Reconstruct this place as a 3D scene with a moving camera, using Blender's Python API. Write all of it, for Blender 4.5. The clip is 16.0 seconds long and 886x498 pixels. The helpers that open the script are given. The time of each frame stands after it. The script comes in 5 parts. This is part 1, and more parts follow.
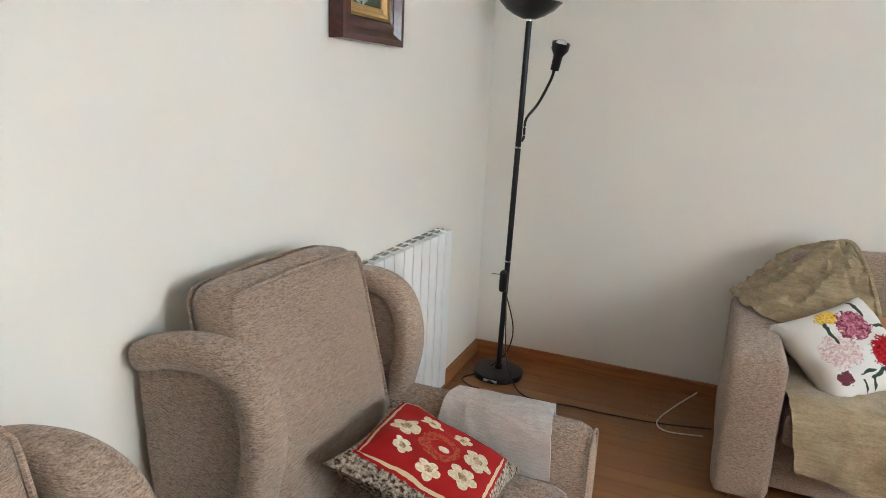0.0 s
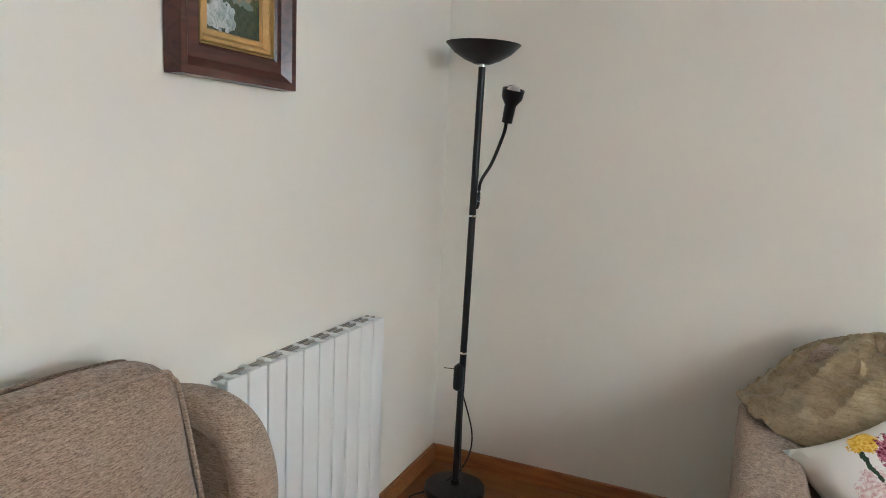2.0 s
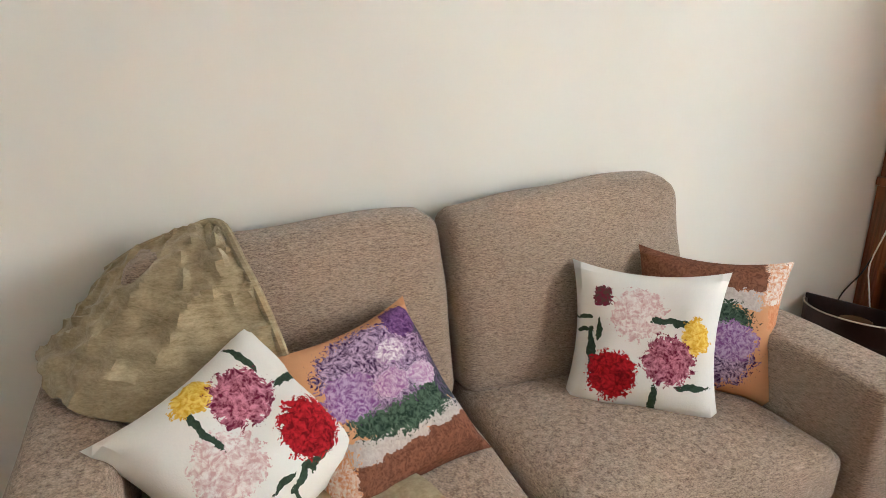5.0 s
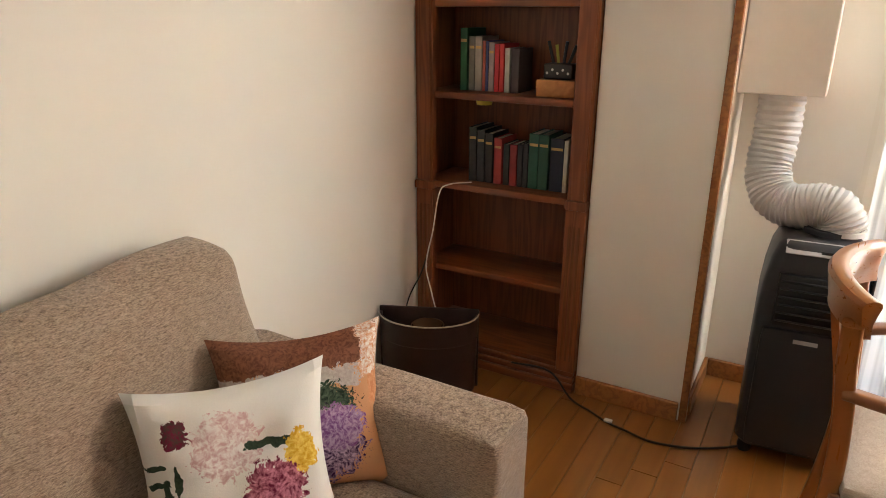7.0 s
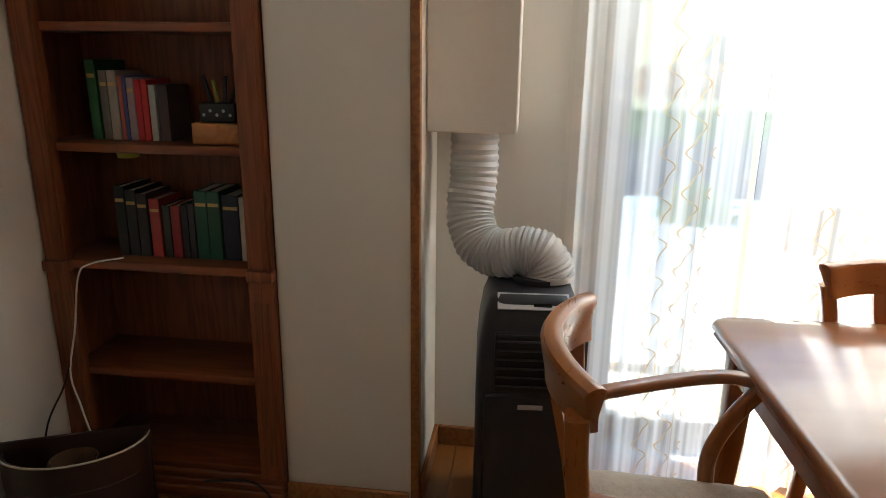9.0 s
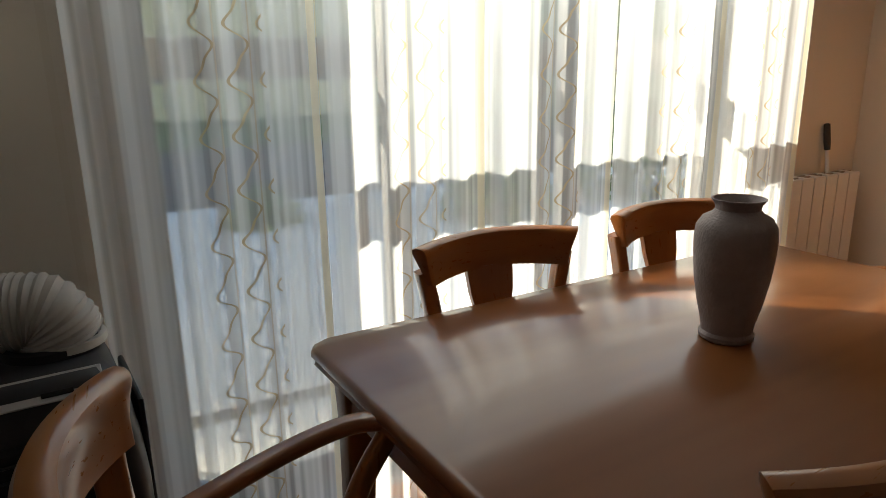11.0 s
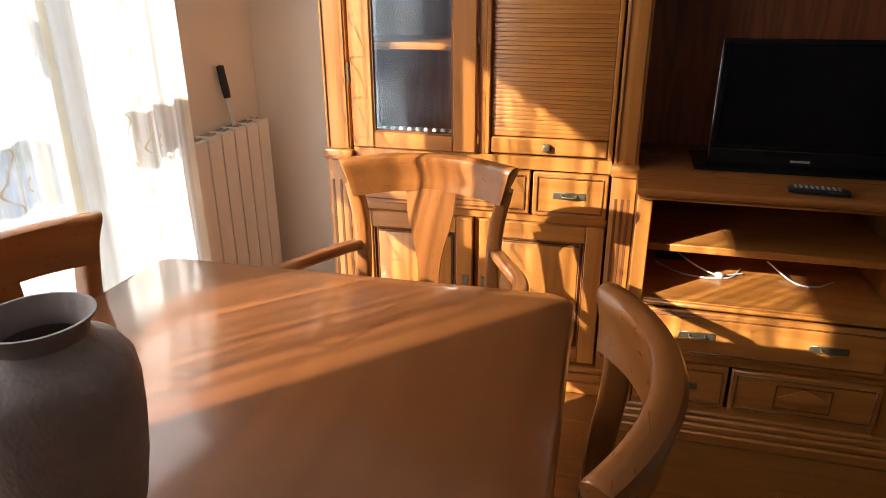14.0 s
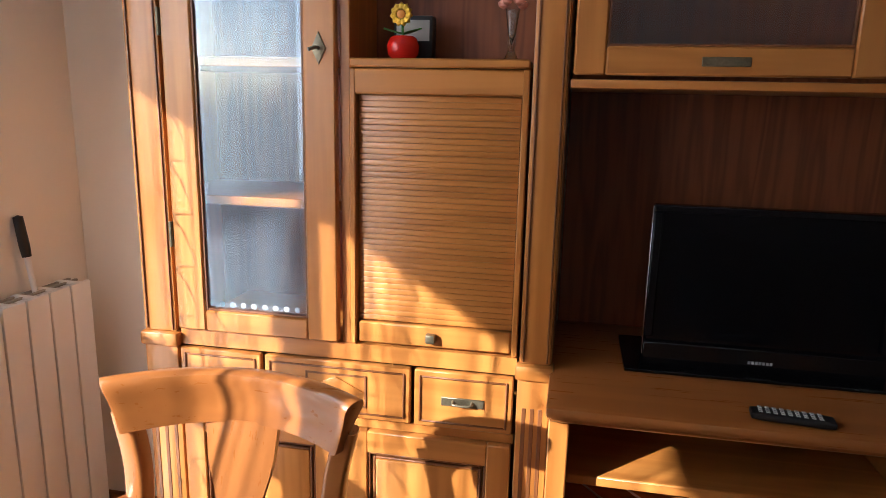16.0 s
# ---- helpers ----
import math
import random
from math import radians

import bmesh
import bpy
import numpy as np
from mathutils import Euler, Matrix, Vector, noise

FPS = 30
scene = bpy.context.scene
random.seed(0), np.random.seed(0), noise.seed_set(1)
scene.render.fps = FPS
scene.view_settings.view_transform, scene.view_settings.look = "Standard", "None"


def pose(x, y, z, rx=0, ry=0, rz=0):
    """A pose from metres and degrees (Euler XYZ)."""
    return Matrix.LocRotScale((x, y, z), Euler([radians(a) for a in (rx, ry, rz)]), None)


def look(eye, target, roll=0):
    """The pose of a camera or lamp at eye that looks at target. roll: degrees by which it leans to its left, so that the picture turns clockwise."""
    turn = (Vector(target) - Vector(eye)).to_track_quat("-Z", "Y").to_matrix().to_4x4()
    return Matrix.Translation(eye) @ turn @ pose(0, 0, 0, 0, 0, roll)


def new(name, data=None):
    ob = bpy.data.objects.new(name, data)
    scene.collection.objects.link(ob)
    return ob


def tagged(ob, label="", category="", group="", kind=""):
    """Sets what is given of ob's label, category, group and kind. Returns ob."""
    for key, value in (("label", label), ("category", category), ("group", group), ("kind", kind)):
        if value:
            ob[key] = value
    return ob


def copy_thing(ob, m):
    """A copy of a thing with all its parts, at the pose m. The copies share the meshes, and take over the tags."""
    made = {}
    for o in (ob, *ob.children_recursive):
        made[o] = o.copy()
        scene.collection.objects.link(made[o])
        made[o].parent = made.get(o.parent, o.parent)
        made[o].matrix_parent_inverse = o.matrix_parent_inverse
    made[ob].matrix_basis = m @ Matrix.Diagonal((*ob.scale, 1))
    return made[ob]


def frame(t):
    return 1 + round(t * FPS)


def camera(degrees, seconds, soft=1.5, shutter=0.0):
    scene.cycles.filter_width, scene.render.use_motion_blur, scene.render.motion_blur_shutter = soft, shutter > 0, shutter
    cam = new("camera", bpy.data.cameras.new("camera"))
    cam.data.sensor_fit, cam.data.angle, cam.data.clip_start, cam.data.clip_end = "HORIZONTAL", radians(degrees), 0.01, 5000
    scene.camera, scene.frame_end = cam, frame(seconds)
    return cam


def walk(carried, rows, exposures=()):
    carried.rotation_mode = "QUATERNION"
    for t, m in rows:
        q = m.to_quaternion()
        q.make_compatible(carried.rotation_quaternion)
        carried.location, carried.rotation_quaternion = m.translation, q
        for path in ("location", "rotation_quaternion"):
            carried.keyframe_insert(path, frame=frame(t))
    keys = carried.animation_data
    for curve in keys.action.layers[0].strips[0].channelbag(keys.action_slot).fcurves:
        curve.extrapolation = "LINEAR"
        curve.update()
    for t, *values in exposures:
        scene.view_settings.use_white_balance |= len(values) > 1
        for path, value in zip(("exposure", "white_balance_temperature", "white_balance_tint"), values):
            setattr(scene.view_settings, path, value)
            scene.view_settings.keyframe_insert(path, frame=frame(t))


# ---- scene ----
cam = camera(66.7, 16.0, 0.8)
PATH = [
    (0, (-0.297, 0.023, 1.454), (-1.048, 1.818, 0.989), 2.6),
    (0.5, (-0.336, 0.176, 1.475), (-1.081, 1.994, 1.097), 2.5),
    (1, (-0.29, 0.315, 1.477), (-1.02, 2.149, 1.153), 2.4),
    (1.5, (-0.189, 0.47, 1.434), (-0.961, 2.292, 1.146), 2.4),
    (2, (-0.245, 0.682, 1.435), (-1.06, 2.486, 1.153), 2.4),
    (2.5, (-0.253, 0.877, 1.431), (-1.072, 2.681, 1.158), 2.4),
    (3, (-0.204, 1.06, 1.399), (-0.863, 2.927, 1.118), 2.0),
    (3.5, (-0.101, 1.274, 1.361), (-0.49, 3.212, 1.056), 1.8),
    (4, (-0.052, 1.458, 1.322), (-0.141, 3.415, 0.915), 2.0),
    (4.5, (-0.006, 1.555, 1.314), (0.347, 3.453, 0.79), 1.3),
    (5, (0.132, 1.614, 1.343), (0.843, 3.378, 0.725), 0.5),
    (5.2, (0.219, 1.652, 1.353), (1.019, 3.369, 0.712), 0.1),
    (7.3, (0.484, 1.988, 1.492), (2.178, 2.837, 0.854), 0.1),
    (7.5, (0.529, 1.96, 1.505), (2.252, 2.783, 0.908), -0.2),
    (8, (0.62, 1.947, 1.475), (2.437, 2.607, 0.961), 0.0),
    (8.2, (0.672, 1.985, 1.454), (2.527, 2.537, 0.946), 0.0),
    (10.3, (1.311, 1.915, 1.298), (3.219, 1.53, 0.836), 0.1),
    (10.5, (1.337, 1.911, 1.259), (3.206, 1.34, 0.835), -0.7),
    (11, (1.453, 1.838, 1.29), (3.143, 0.901, 0.775), -0.9),
    (11.5, (1.554, 1.743, 1.264), (3.028, 0.501, 0.733), -1.1),
    (12, (1.693, 1.724, 1.291), (2.859, 0.213, 0.693), -0.7),
    (12.5, (1.771, 1.683, 1.299), (2.605, -0.011, 0.639), -0.8),
    (13, (1.793, 1.496, 1.271), (2.417, -0.263, 0.552), -0.7),
    (13.5, (1.78, 1.309, 1.301), (2.313, -0.468, 0.553), -0.6),
    (14, (1.798, 1.145, 1.316), (2.285, -0.648, 0.576), -0.3),
    (14.5, (1.802, 1.015, 1.359), (2.233, -0.801, 0.641), -0.0),
    (15, (1.712, 0.846, 1.347), (2.113, -1.016, 0.738), 0.4),
    (15.5, (1.691, 0.702, 1.35), (2.075, -1.19, 0.829), 0.8),
    (16, (1.725, 0.544, 1.363), (2.092, -1.377, 0.944), 1.3),
]
walk(cam, [(t, look(eye, target, roll)) for t, eye, target, roll in PATH],
     exposures=[(0.0, 4.75, 5350, 2), (1.5, 4.65, 5350, 2), (2.5, 4.4, 5450, 2), (3.3, 4.5, 5500, 2), (5.0, 4.8, 5650, 2), (7.5, 4.5, 6750, 8), (8.2, 4.7, 6100, 6), (9.0, 3.5, 6200, 4),
                (10.3, 2.4, 6300, 3), (11.0, 1.5, 6400, 3), (12.0, 1.1, 6300, 3), (13.0, 1.95, 6300, 5), (14.0, 2.3, 6100, 8), (15.0, 2.35, 5900, 9), (16.0, 2.5, 5500, 9)])

# ---- light ----
world = bpy.data.worlds.new("sky")
scene.world = world
world.use_nodes = True
wn = world.node_tree.nodes
sky = wn.new("ShaderNodeTexSky")
sky.sky_type = "NISHITA"
sky.sun_disc = False
SUN_EL, SUN_AZ = 23.5, 46.0          # elevation; direction it comes from, degrees from +x towards +y
sky.sun_elevation = radians(SUN_EL)
sky.sun_rotation = radians(90 - SUN_AZ)
wn["Background"].inputs[1].default_value = 0.15
world.node_tree.links.new(sky.outputs[0], wn["Background"].inputs[0])

sun_data = bpy.data.lights.new("sun", "SUN")
sun_data.energy, sun_data.angle, sun_data.color = 5.0, radians(0.5), (1.0, 0.92, 0.80)
sun = new("sun", sun_data)
sun.matrix_world = look((8, 8, 5), (8 - math.cos(radians(SUN_AZ)) * math.cos(radians(SUN_EL)),
                                    8 - math.sin(radians(SUN_AZ)) * math.cos(radians(SUN_EL)),
                                    5 - math.sin(radians(SUN_EL))))
# skylight of the tall window
def window_light(name, eye, target, w, h, power, color):
    d = bpy.data.lights.new(name, "AREA")
    d.shape, d.size, d.size_y, d.energy, d.color = "RECTANGLE", w, h, power, color
    o = new(name, d)
    o.matrix_world = look(eye, target)
    return o

window_light("window_skylight", (3.13, 0.53, 1.83), (0, 0.9, 0.7), 2.05, 0.6, 2.5, (0.96, 0.98, 1.0))

# ---- materials ----
def mat(name):
    m = bpy.data.materials.new(name)
    m.use_nodes = True
    return m, m.node_tree.nodes, m.node_tree.links, m.node_tree.nodes["Principled BSDF"]


def ramp(n, stops):
    r = n.new("ShaderNodeValToRGB")
    e = r.color_ramp.elements
    e[0].position, e[0].color = stops[0][0], (*stops[0][1], 1)
    e[1].position, e[1].color = stops[-1][0], (*stops[-1][1], 1)
    for p, c in stops[1:-1]:
        x = e.new(p)
        x.color = (*c, 1)
    return r


def noise_node(n, l, vec, scale, detail=4, rough=0.55):
    t = n.new("ShaderNodeTexNoise")
    t.inputs["Scale"].default_value, t.inputs["Detail"].default_value, t.inputs["Roughness"].default_value = scale, detail, rough
    if vec is not None:
        l.new(vec, t.inputs["Vector"])
    return t


def coords(n, l, scale=(1, 1, 1), rot=(0, 0, 0), kind="Object", shift=False):
    c, m = n.new("ShaderNodeTexCoord"), n.new("ShaderNodeMapping")
    m.inputs["Scale"].default_value, m.inputs["Rotation"].default_value = scale, rot
    l.new(c.outputs[kind], m.inputs[0])
    if shift:
        o, x = n.new("ShaderNodeObjectInfo"), n.new("ShaderNodeVectorMath")
        x.operation = "SCALE"
        x.inputs[0].default_value = (7.0, 11.0, 5.0)
        l.new(o.outputs["Random"], x.inputs["Scale"])
        l.new(x.outputs[0], m.inputs["Location"])
    return m.outputs[0]


def bump(n, l, height, b, strength, dist=0.01):
    x = n.new("ShaderNodeBump")
    x.inputs["Strength"].default_value, x.inputs["Distance"].default_value = strength, dist
    l.new(height, x.inputs["Height"])
    l.new(x.outputs[0], b.inputs["Normal"])


def mix_col(n, l, fac, a, b, mode="MIX"):
    m = n.new("ShaderNodeMix")
    m.data_type, m.blend_type = "RGBA", mode
    for v, i in ((fac, 0), (a, 6), (b, 7)):
        if isinstance(v, (int, float)):
            m.inputs[i].default_value = v
        elif isinstance(v, tuple):
            m.inputs[i].default_value = (*v, 1)
        else:
            l.new(v, m.inputs[i])
    return m.outputs[2]


def calc(n, l, op, a, b=0.0, c=None):
    m = n.new("ShaderNodeMath")
    m.operation = op
    for i, v in enumerate((a, b) if c is None else (a, b, c)):
        if isinstance(v, (int, float)):
            m.inputs[i].default_value = v
        else:
            l.new(v, m.inputs[i])
    return m.outputs[0]


def plain(name, color, rough=0.5, metal=0.0, grain=0.0, gscale=40, bumps=0.0, spec=0.5):
    m, n, l, b = mat(name)
    b.inputs["Roughness"].default_value, b.inputs["Metallic"].default_value = rough, metal
    b.inputs["Specular IOR Level"].default_value = spec
    b.inputs["Base Color"].default_value = (*color, 1)
    if grain:
        v = coords(n, l)
        t = noise_node(n, l, v, gscale)
        big = noise_node(n, l, v, gscale * 0.08, 2)
        lo, hi = tuple(c * (1 - grain) for c in color), tuple(min(1, c * (1 + grain)) for c in color)
        r = ramp(n, [(0.3, lo), (0.7, hi)])
        l.new(calc(n, l, "MULTIPLY_ADD", big.outputs[0], 0.6, calc(n, l, "MULTIPLY", t.outputs[0], 0.4)), r.inputs[0])
        l.new(r.outputs[0], b.inputs["Base Color"])
        if bumps:
            bump(n, l, t.outputs[0], b, bumps, 0.002)
    return m


def wood(name, dark, mid, light, axis=2, rough=0.32, ring=9.0, coat=0.25, bands=7.0, fine=0.24):
    """Grain runs along the given axis of the object."""
    m, n, l, b = mat(name)
    s = [ring, ring, ring]
    s[axis] = ring * 0.07
    v = coords(n, l, tuple(s), shift=True)
    a = noise_node(n, l, v, 1.6, 3, 0.5)
    s2 = [110.0, 110.0, 110.0]
    s2[axis] = 4.0
    f = noise_node(n, l, coords(n, l, tuple(s2), shift=True), 1.0, 3, 0.6)
    w = calc(n, l, "SINE", calc(n, l, "MULTIPLY", a.outputs[0], bands * 6.283))
    w = calc(n, l, "MULTIPLY_ADD", w, 0.25, 0.25)
    g = calc(n, l, "MULTIPLY_ADD", w, 0.75, calc(n, l, "MULTIPLY_ADD", f.outputs[0], fine, 0.31 - fine / 2))
    r = ramp(n, [(0.18, dark), (0.45, mid), (0.85, light)])
    l.new(g, r.inputs[0])
    l.new(r.outputs[0], b.inputs["Base Color"])
    b.inputs["Roughness"].default_value = rough
    l.new(calc(n, l, "MULTIPLY_ADD", f.outputs[0], 0.04, rough - 0.02), b.inputs["Roughness"])
    b.inputs["Coat Weight"].default_value, b.inputs["Coat Roughness"].default_value = coat, 0.12
    bump(n, l, f.outputs[0], b, 0.008, 0.0005)
    return m


def cloth(name, dark, light, scale=260, slub=30, rough=0.9, strength=0.5, vert=False):
    m, n, l, b = mat(name)
    t = noise_node(n, l, coords(n, l, (0.8, 0.8, 2.4)), scale, 2, 0.6)
    u = noise_node(n, l, coords(n, l, (0.45, 0.45, 2.8)), slub * 3, 3, 0.65)
    big = noise_node(n, l, coords(n, l), 2.5, 2)
    g = calc(n, l, "MULTIPLY_ADD", t.outputs[0], 0.48, calc(n, l, "MULTIPLY", u.outputs[0], 0.52))
    g = calc(n, l, "MULTIPLY_ADD", big.outputs[0], 0.12, calc(n, l, "SUBTRACT", g, 0.06))
    r = ramp(n, [(0.32, dark), (0.66, light)])
    l.new(g, r.inputs[0])
    l.new(r.outputs[0], b.inputs["Base Color"])
    b.inputs["Roughness"].default_value = rough
    b.inputs["Specular IOR Level"].default_value = 0.15
    b.inputs["Sheen Weight"].default_value = 0.25
    bump(n, l, g, b, strength, 0.004)
    return m


def printed(name, base, blobs, flat=(0, 2), wobble=0.05, rough=0.85, cells=60, ragged=0.0):
    """Cloth or canvas with printed patches: (u, v, radius, colour, second colour) in the object's own metres."""
    m, n, l, b = mat(name)
    c = n.new("ShaderNodeTexCoord")
    w = noise_node(n, l, c.outputs["Object"], 30, 2, 0.5)
    off = n.new("ShaderNodeVectorMath")
    off.operation = "MULTIPLY_ADD"
    l.new(w.outputs["Color"], off.inputs[0])
    off.inputs[1].default_value = (wobble, wobble, wobble)
    l.new(c.outputs["Object"], off.inputs[2])
    sep = n.new("ShaderNodeSeparateXYZ")
    l.new(off.outputs[0], sep.inputs[0])
    vor = n.new("ShaderNodeTexVoronoi")
    vor.inputs["Scale"].default_value = cells
    l.new(off.outputs[0], vor.inputs["Vector"])
    fine = noise_node(n, l, c.outputs["Object"], 300, 2)
    col = mix_col(n, l, calc(n, l, "MULTIPLY", fine.outputs[0], 0.25), base, tuple(x * 0.7 for x in base))
    h = wobble / 2
    blot = noise_node(n, l, off.outputs[0], cells * 0.9, 3, 0.7)
    tone = calc(n, l, "MULTIPLY_ADD", blot.outputs[0], 3.4, calc(n, l, "MULTIPLY_ADD", vor.outputs["Distance"], 0.9, -1.65))
    tone = calc(n, l, "MINIMUM", calc(n, l, "MAXIMUM", tone, 0.0), 1.0)
    for u, v, rad, c1, c2 in blobs:
        ru, rv = rad[:2] if isinstance(rad, tuple) else (rad, rad)
        du = calc(n, l, "DIVIDE", calc(n, l, "SUBTRACT", sep.outputs[flat[0]], u + h), ru)
        dv = calc(n, l, "DIVIDE", calc(n, l, "SUBTRACT", sep.outputs[flat[1]], v + h), rv)
        if isinstance(rad, tuple) and len(rad) == 3:
            d = calc(n, l, "MAXIMUM", calc(n, l, "ABSOLUTE", du), calc(n, l, "ABSOLUTE", dv))
        else:
            d = calc(n, l, "SQRT", calc(n, l, "ADD", calc(n, l, "MULTIPLY", du, du), calc(n, l, "MULTIPLY", dv, dv)))
        if ragged:
            d = calc(n, l, "MULTIPLY_ADD", calc(n, l, "SUBTRACT", blot.outputs[0], 0.5), ragged, d)
        inside = calc(n, l, "LESS_THAN", d, 1.0)
        fill = mix_col(n, l, tone, c1, c2)
        col = mix_col(n, l, inside, col, fill)
    l.new(col, b.inputs["Base Color"])
    b.inputs["Roughness"].default_value = rough
    b.inputs["Specular IOR Level"].default_value = 0.2
    bump(n, l, fine.outputs[0], b, 0.25, 0.002)
    return m


WALL, wnn, wll, wb = mat("wall_paint")
wv = coords(wnn, wll)
wt = noise_node(wnn, wll, wv, 1.2, 3)
wf = noise_node(wnn, wll, wv, 90, 4)
wr = ramp(wnn, [(0.3, (0.80, 0.765, 0.695)), (0.7, (0.84, 0.805, 0.735))])
wll.new(wt.outputs[0], wr.inputs[0])
wll.new(wr.outputs[0], wb.inputs["Base Color"])
wb.inputs["Roughness"].default_value = 0.75
wb.inputs["Specular IOR Level"].default_value = 0.25
bump(wnn, wll, wf.outputs[0], wb, 0.12, 0.003)

CEIL = plain("ceiling_paint", (0.82, 0.80, 0.76), 0.8, grain=0.03)
WHITE = plain("white_enamel", (0.82, 0.82, 0.81), 0.28, grain=0.02, gscale=10)
DUSTY = plain("dusty_enamel", (0.36, 0.32, 0.27), 0.7, grain=0.25, gscale=30)
BOXWHITE = plain("box_paint", (0.78, 0.74, 0.66), 0.6, grain=0.03)
OAK = wood("oak", (0.345, 0.122, 0.022), (0.42, 0.158, 0.030), (0.49, 0.198, 0.042), 2, 0.34, 7.0, 0.25, 5.0)
OAK_H = wood("oak_lying", (0.345, 0.122, 0.022), (0.42, 0.158, 0.030), (0.49, 0.198, 0.042), 0, 0.34, 7.0, 0.25, 5.0)
# Dark oak for beads and inlay; also paints shade in flutes and shelf back.
OAK_DARK = wood("oak_bead_and_shade", (0.13, 0.042, 0.010), (0.17, 0.056, 0.014), (0.21, 0.072, 0.018), 2, 0.5)
# Bookcase wood; on wall unit recesses it also stands in for their shade.
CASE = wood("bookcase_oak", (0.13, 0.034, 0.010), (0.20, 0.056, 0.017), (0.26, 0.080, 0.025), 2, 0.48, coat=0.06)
CASE_H = wood("bookcase_oak_lying", (0.13, 0.034, 0.010), (0.20, 0.056, 0.017), (0.26, 0.080, 0.025), 1, 0.36)
CHERRY = wood("cherry", (0.240, 0.080, 0.017), (0.295, 0.100, 0.022), (0.345, 0.122, 0.028), 2, 0.28, 5, 0.3, 3.0, 0.08)
CHERRY_X = wood("cherry_lying", (0.240, 0.080, 0.017), (0.295, 0.100, 0.022), (0.345, 0.122, 0.028), 0, 0.28, 5, 0.3, 3.0, 0.08)
CHERRY_Y = wood("cherry_top", (0.215, 0.070, 0.019), (0.25, 0.084, 0.023), (0.29, 0.102, 0.029), 1, 0.30, 3, 0.75, 4.0, 0.06)
SKIRT = wood("skirting_oak", (0.21, 0.078, 0.022), (0.32, 0.125, 0.036), (0.38, 0.155, 0.045), 0, 0.4)
PARQUET = wood("parquet", (0.180, 0.064, 0.012), (0.222, 0.082, 0.016), (0.262, 0.101, 0.021), 0, 0.30, 4.5, 0.3, 4.0)
SOFA = cloth("taupe_weave", (0.115, 0.075, 0.052), (0.56, 0.425, 0.320), 250, 52, 0.9, 1.0)
SEAT = cloth("pale_seat_cloth", (0.42, 0.35, 0.28), (0.58, 0.50, 0.42), 300, 40)
THROW = cloth("olive_fleece", (0.27, 0.205, 0.110), (0.48, 0.385, 0.240), 120, 9, 0.95, 0.6)
FLEECE = cloth("grey_fleece", (0.44, 0.40, 0.37), (0.62, 0.57, 0.53), 200, 30, 0.95, 0.4)
BLACK = plain("black_metal", (0.012, 0.012, 0.013), 0.35, 0.3)
GLOSSBLACK = plain("gloss_black", (0.005, 0.005, 0.006), 0.12, spec=0.35)
SCREEN = plain("tv_screen", (0.003, 0.003, 0.004), 0.16, spec=0.25)
GREYPLASTIC = plain("grey_plastic", (0.024, 0.025, 0.030), 0.42, grain=0.1)
DARKPLASTIC = plain("dark_plastic", (0.012, 0.012, 0.014), 0.4)
PANELGREY = plain("panel_grey", (0.42, 0.42, 0.43), 0.4)
CHROME = plain("chrome", (0.78, 0.78, 0.78), 0.15, 1.0)
BRASS = plain("aged_brass", (0.20, 0.17, 0.11), 0.42, 0.8, grain=0.35, gscale=200)
LEATHER = plain("brown_leather", (0.022, 0.008, 0.006), 0.42, grain=0.35, gscale=120, bumps=0.3)
LACE = plain("white_lace", (0.55, 0.54, 0.52), 0.8, grain=0.2, gscale=300)
STITCH = plain("pale_stitching", (0.45, 0.40, 0.32), 0.8)
CABLE = plain("cable_black", (0.012, 0.012, 0.012), 0.5)
CABLEWHITE = plain("cable_white", (0.72, 0.71, 0.68), 0.5)
DUCTMAT = plain("duct_foil", (0.52, 0.51, 0.50), 0.45, grain=0.08, gscale=60)
FRAMEWOOD = wood("picture_frame_wood", (0.035, 0.008, 0.006), (0.065, 0.017, 0.011), (0.09, 0.025, 0.016), 1, 0.3)
LINER = plain("gilt_liner", (0.52, 0.33, 0.12), 0.5, 0.2, grain=0.2, gscale=80)
GOLD = plain("gold_edge", (0.55, 0.40, 0.16), 0.35, 0.7)
ALU = plain("window_aluminium", (0.30, 0.29, 0.28), 0.4, 0.4)
VASE = plain("grey_crackled_glaze", (0.30, 0.240, 0.235), 0.55, grain=0.24, gscale=35, bumps=0.0)
vn, vl = VASE.node_tree.nodes, VASE.node_tree.links
vv = vn.new("ShaderNodeTexVoronoi")
vv.inputs["Scale"].default_value = 190
vl.new(coords(vn, vl, (1, 1, 0.6)), vv.inputs["Vector"])
bump(vn, vl, vv.outputs[0], vn["Principled BSDF"], 0.35, 0.002)

GLASS, gn, gl, gb = mat("clear_glass")
gb.inputs["Transmission Weight"].default_value, gb.inputs["Roughness"].default_value, gb.inputs["IOR"].default_value = 1.0, 0.0, 1.45
PANE, pn, pl, pb = mat("window_pane")
pt, pg, pm = pn.new("ShaderNodeBsdfTransparent"), pn.new("ShaderNodeBsdfGlossy"), pn.new("ShaderNodeMixShader")
pg.inputs["Roughness"].default_value = 0.02
pm.inputs[0].default_value = 0.06
pl.new(pt.outputs[0], pm.inputs[1])
pl.new(pg.outputs[0], pm.inputs[2])
pl.new(pm.outputs[0], pn["Material Output"].inputs[0])
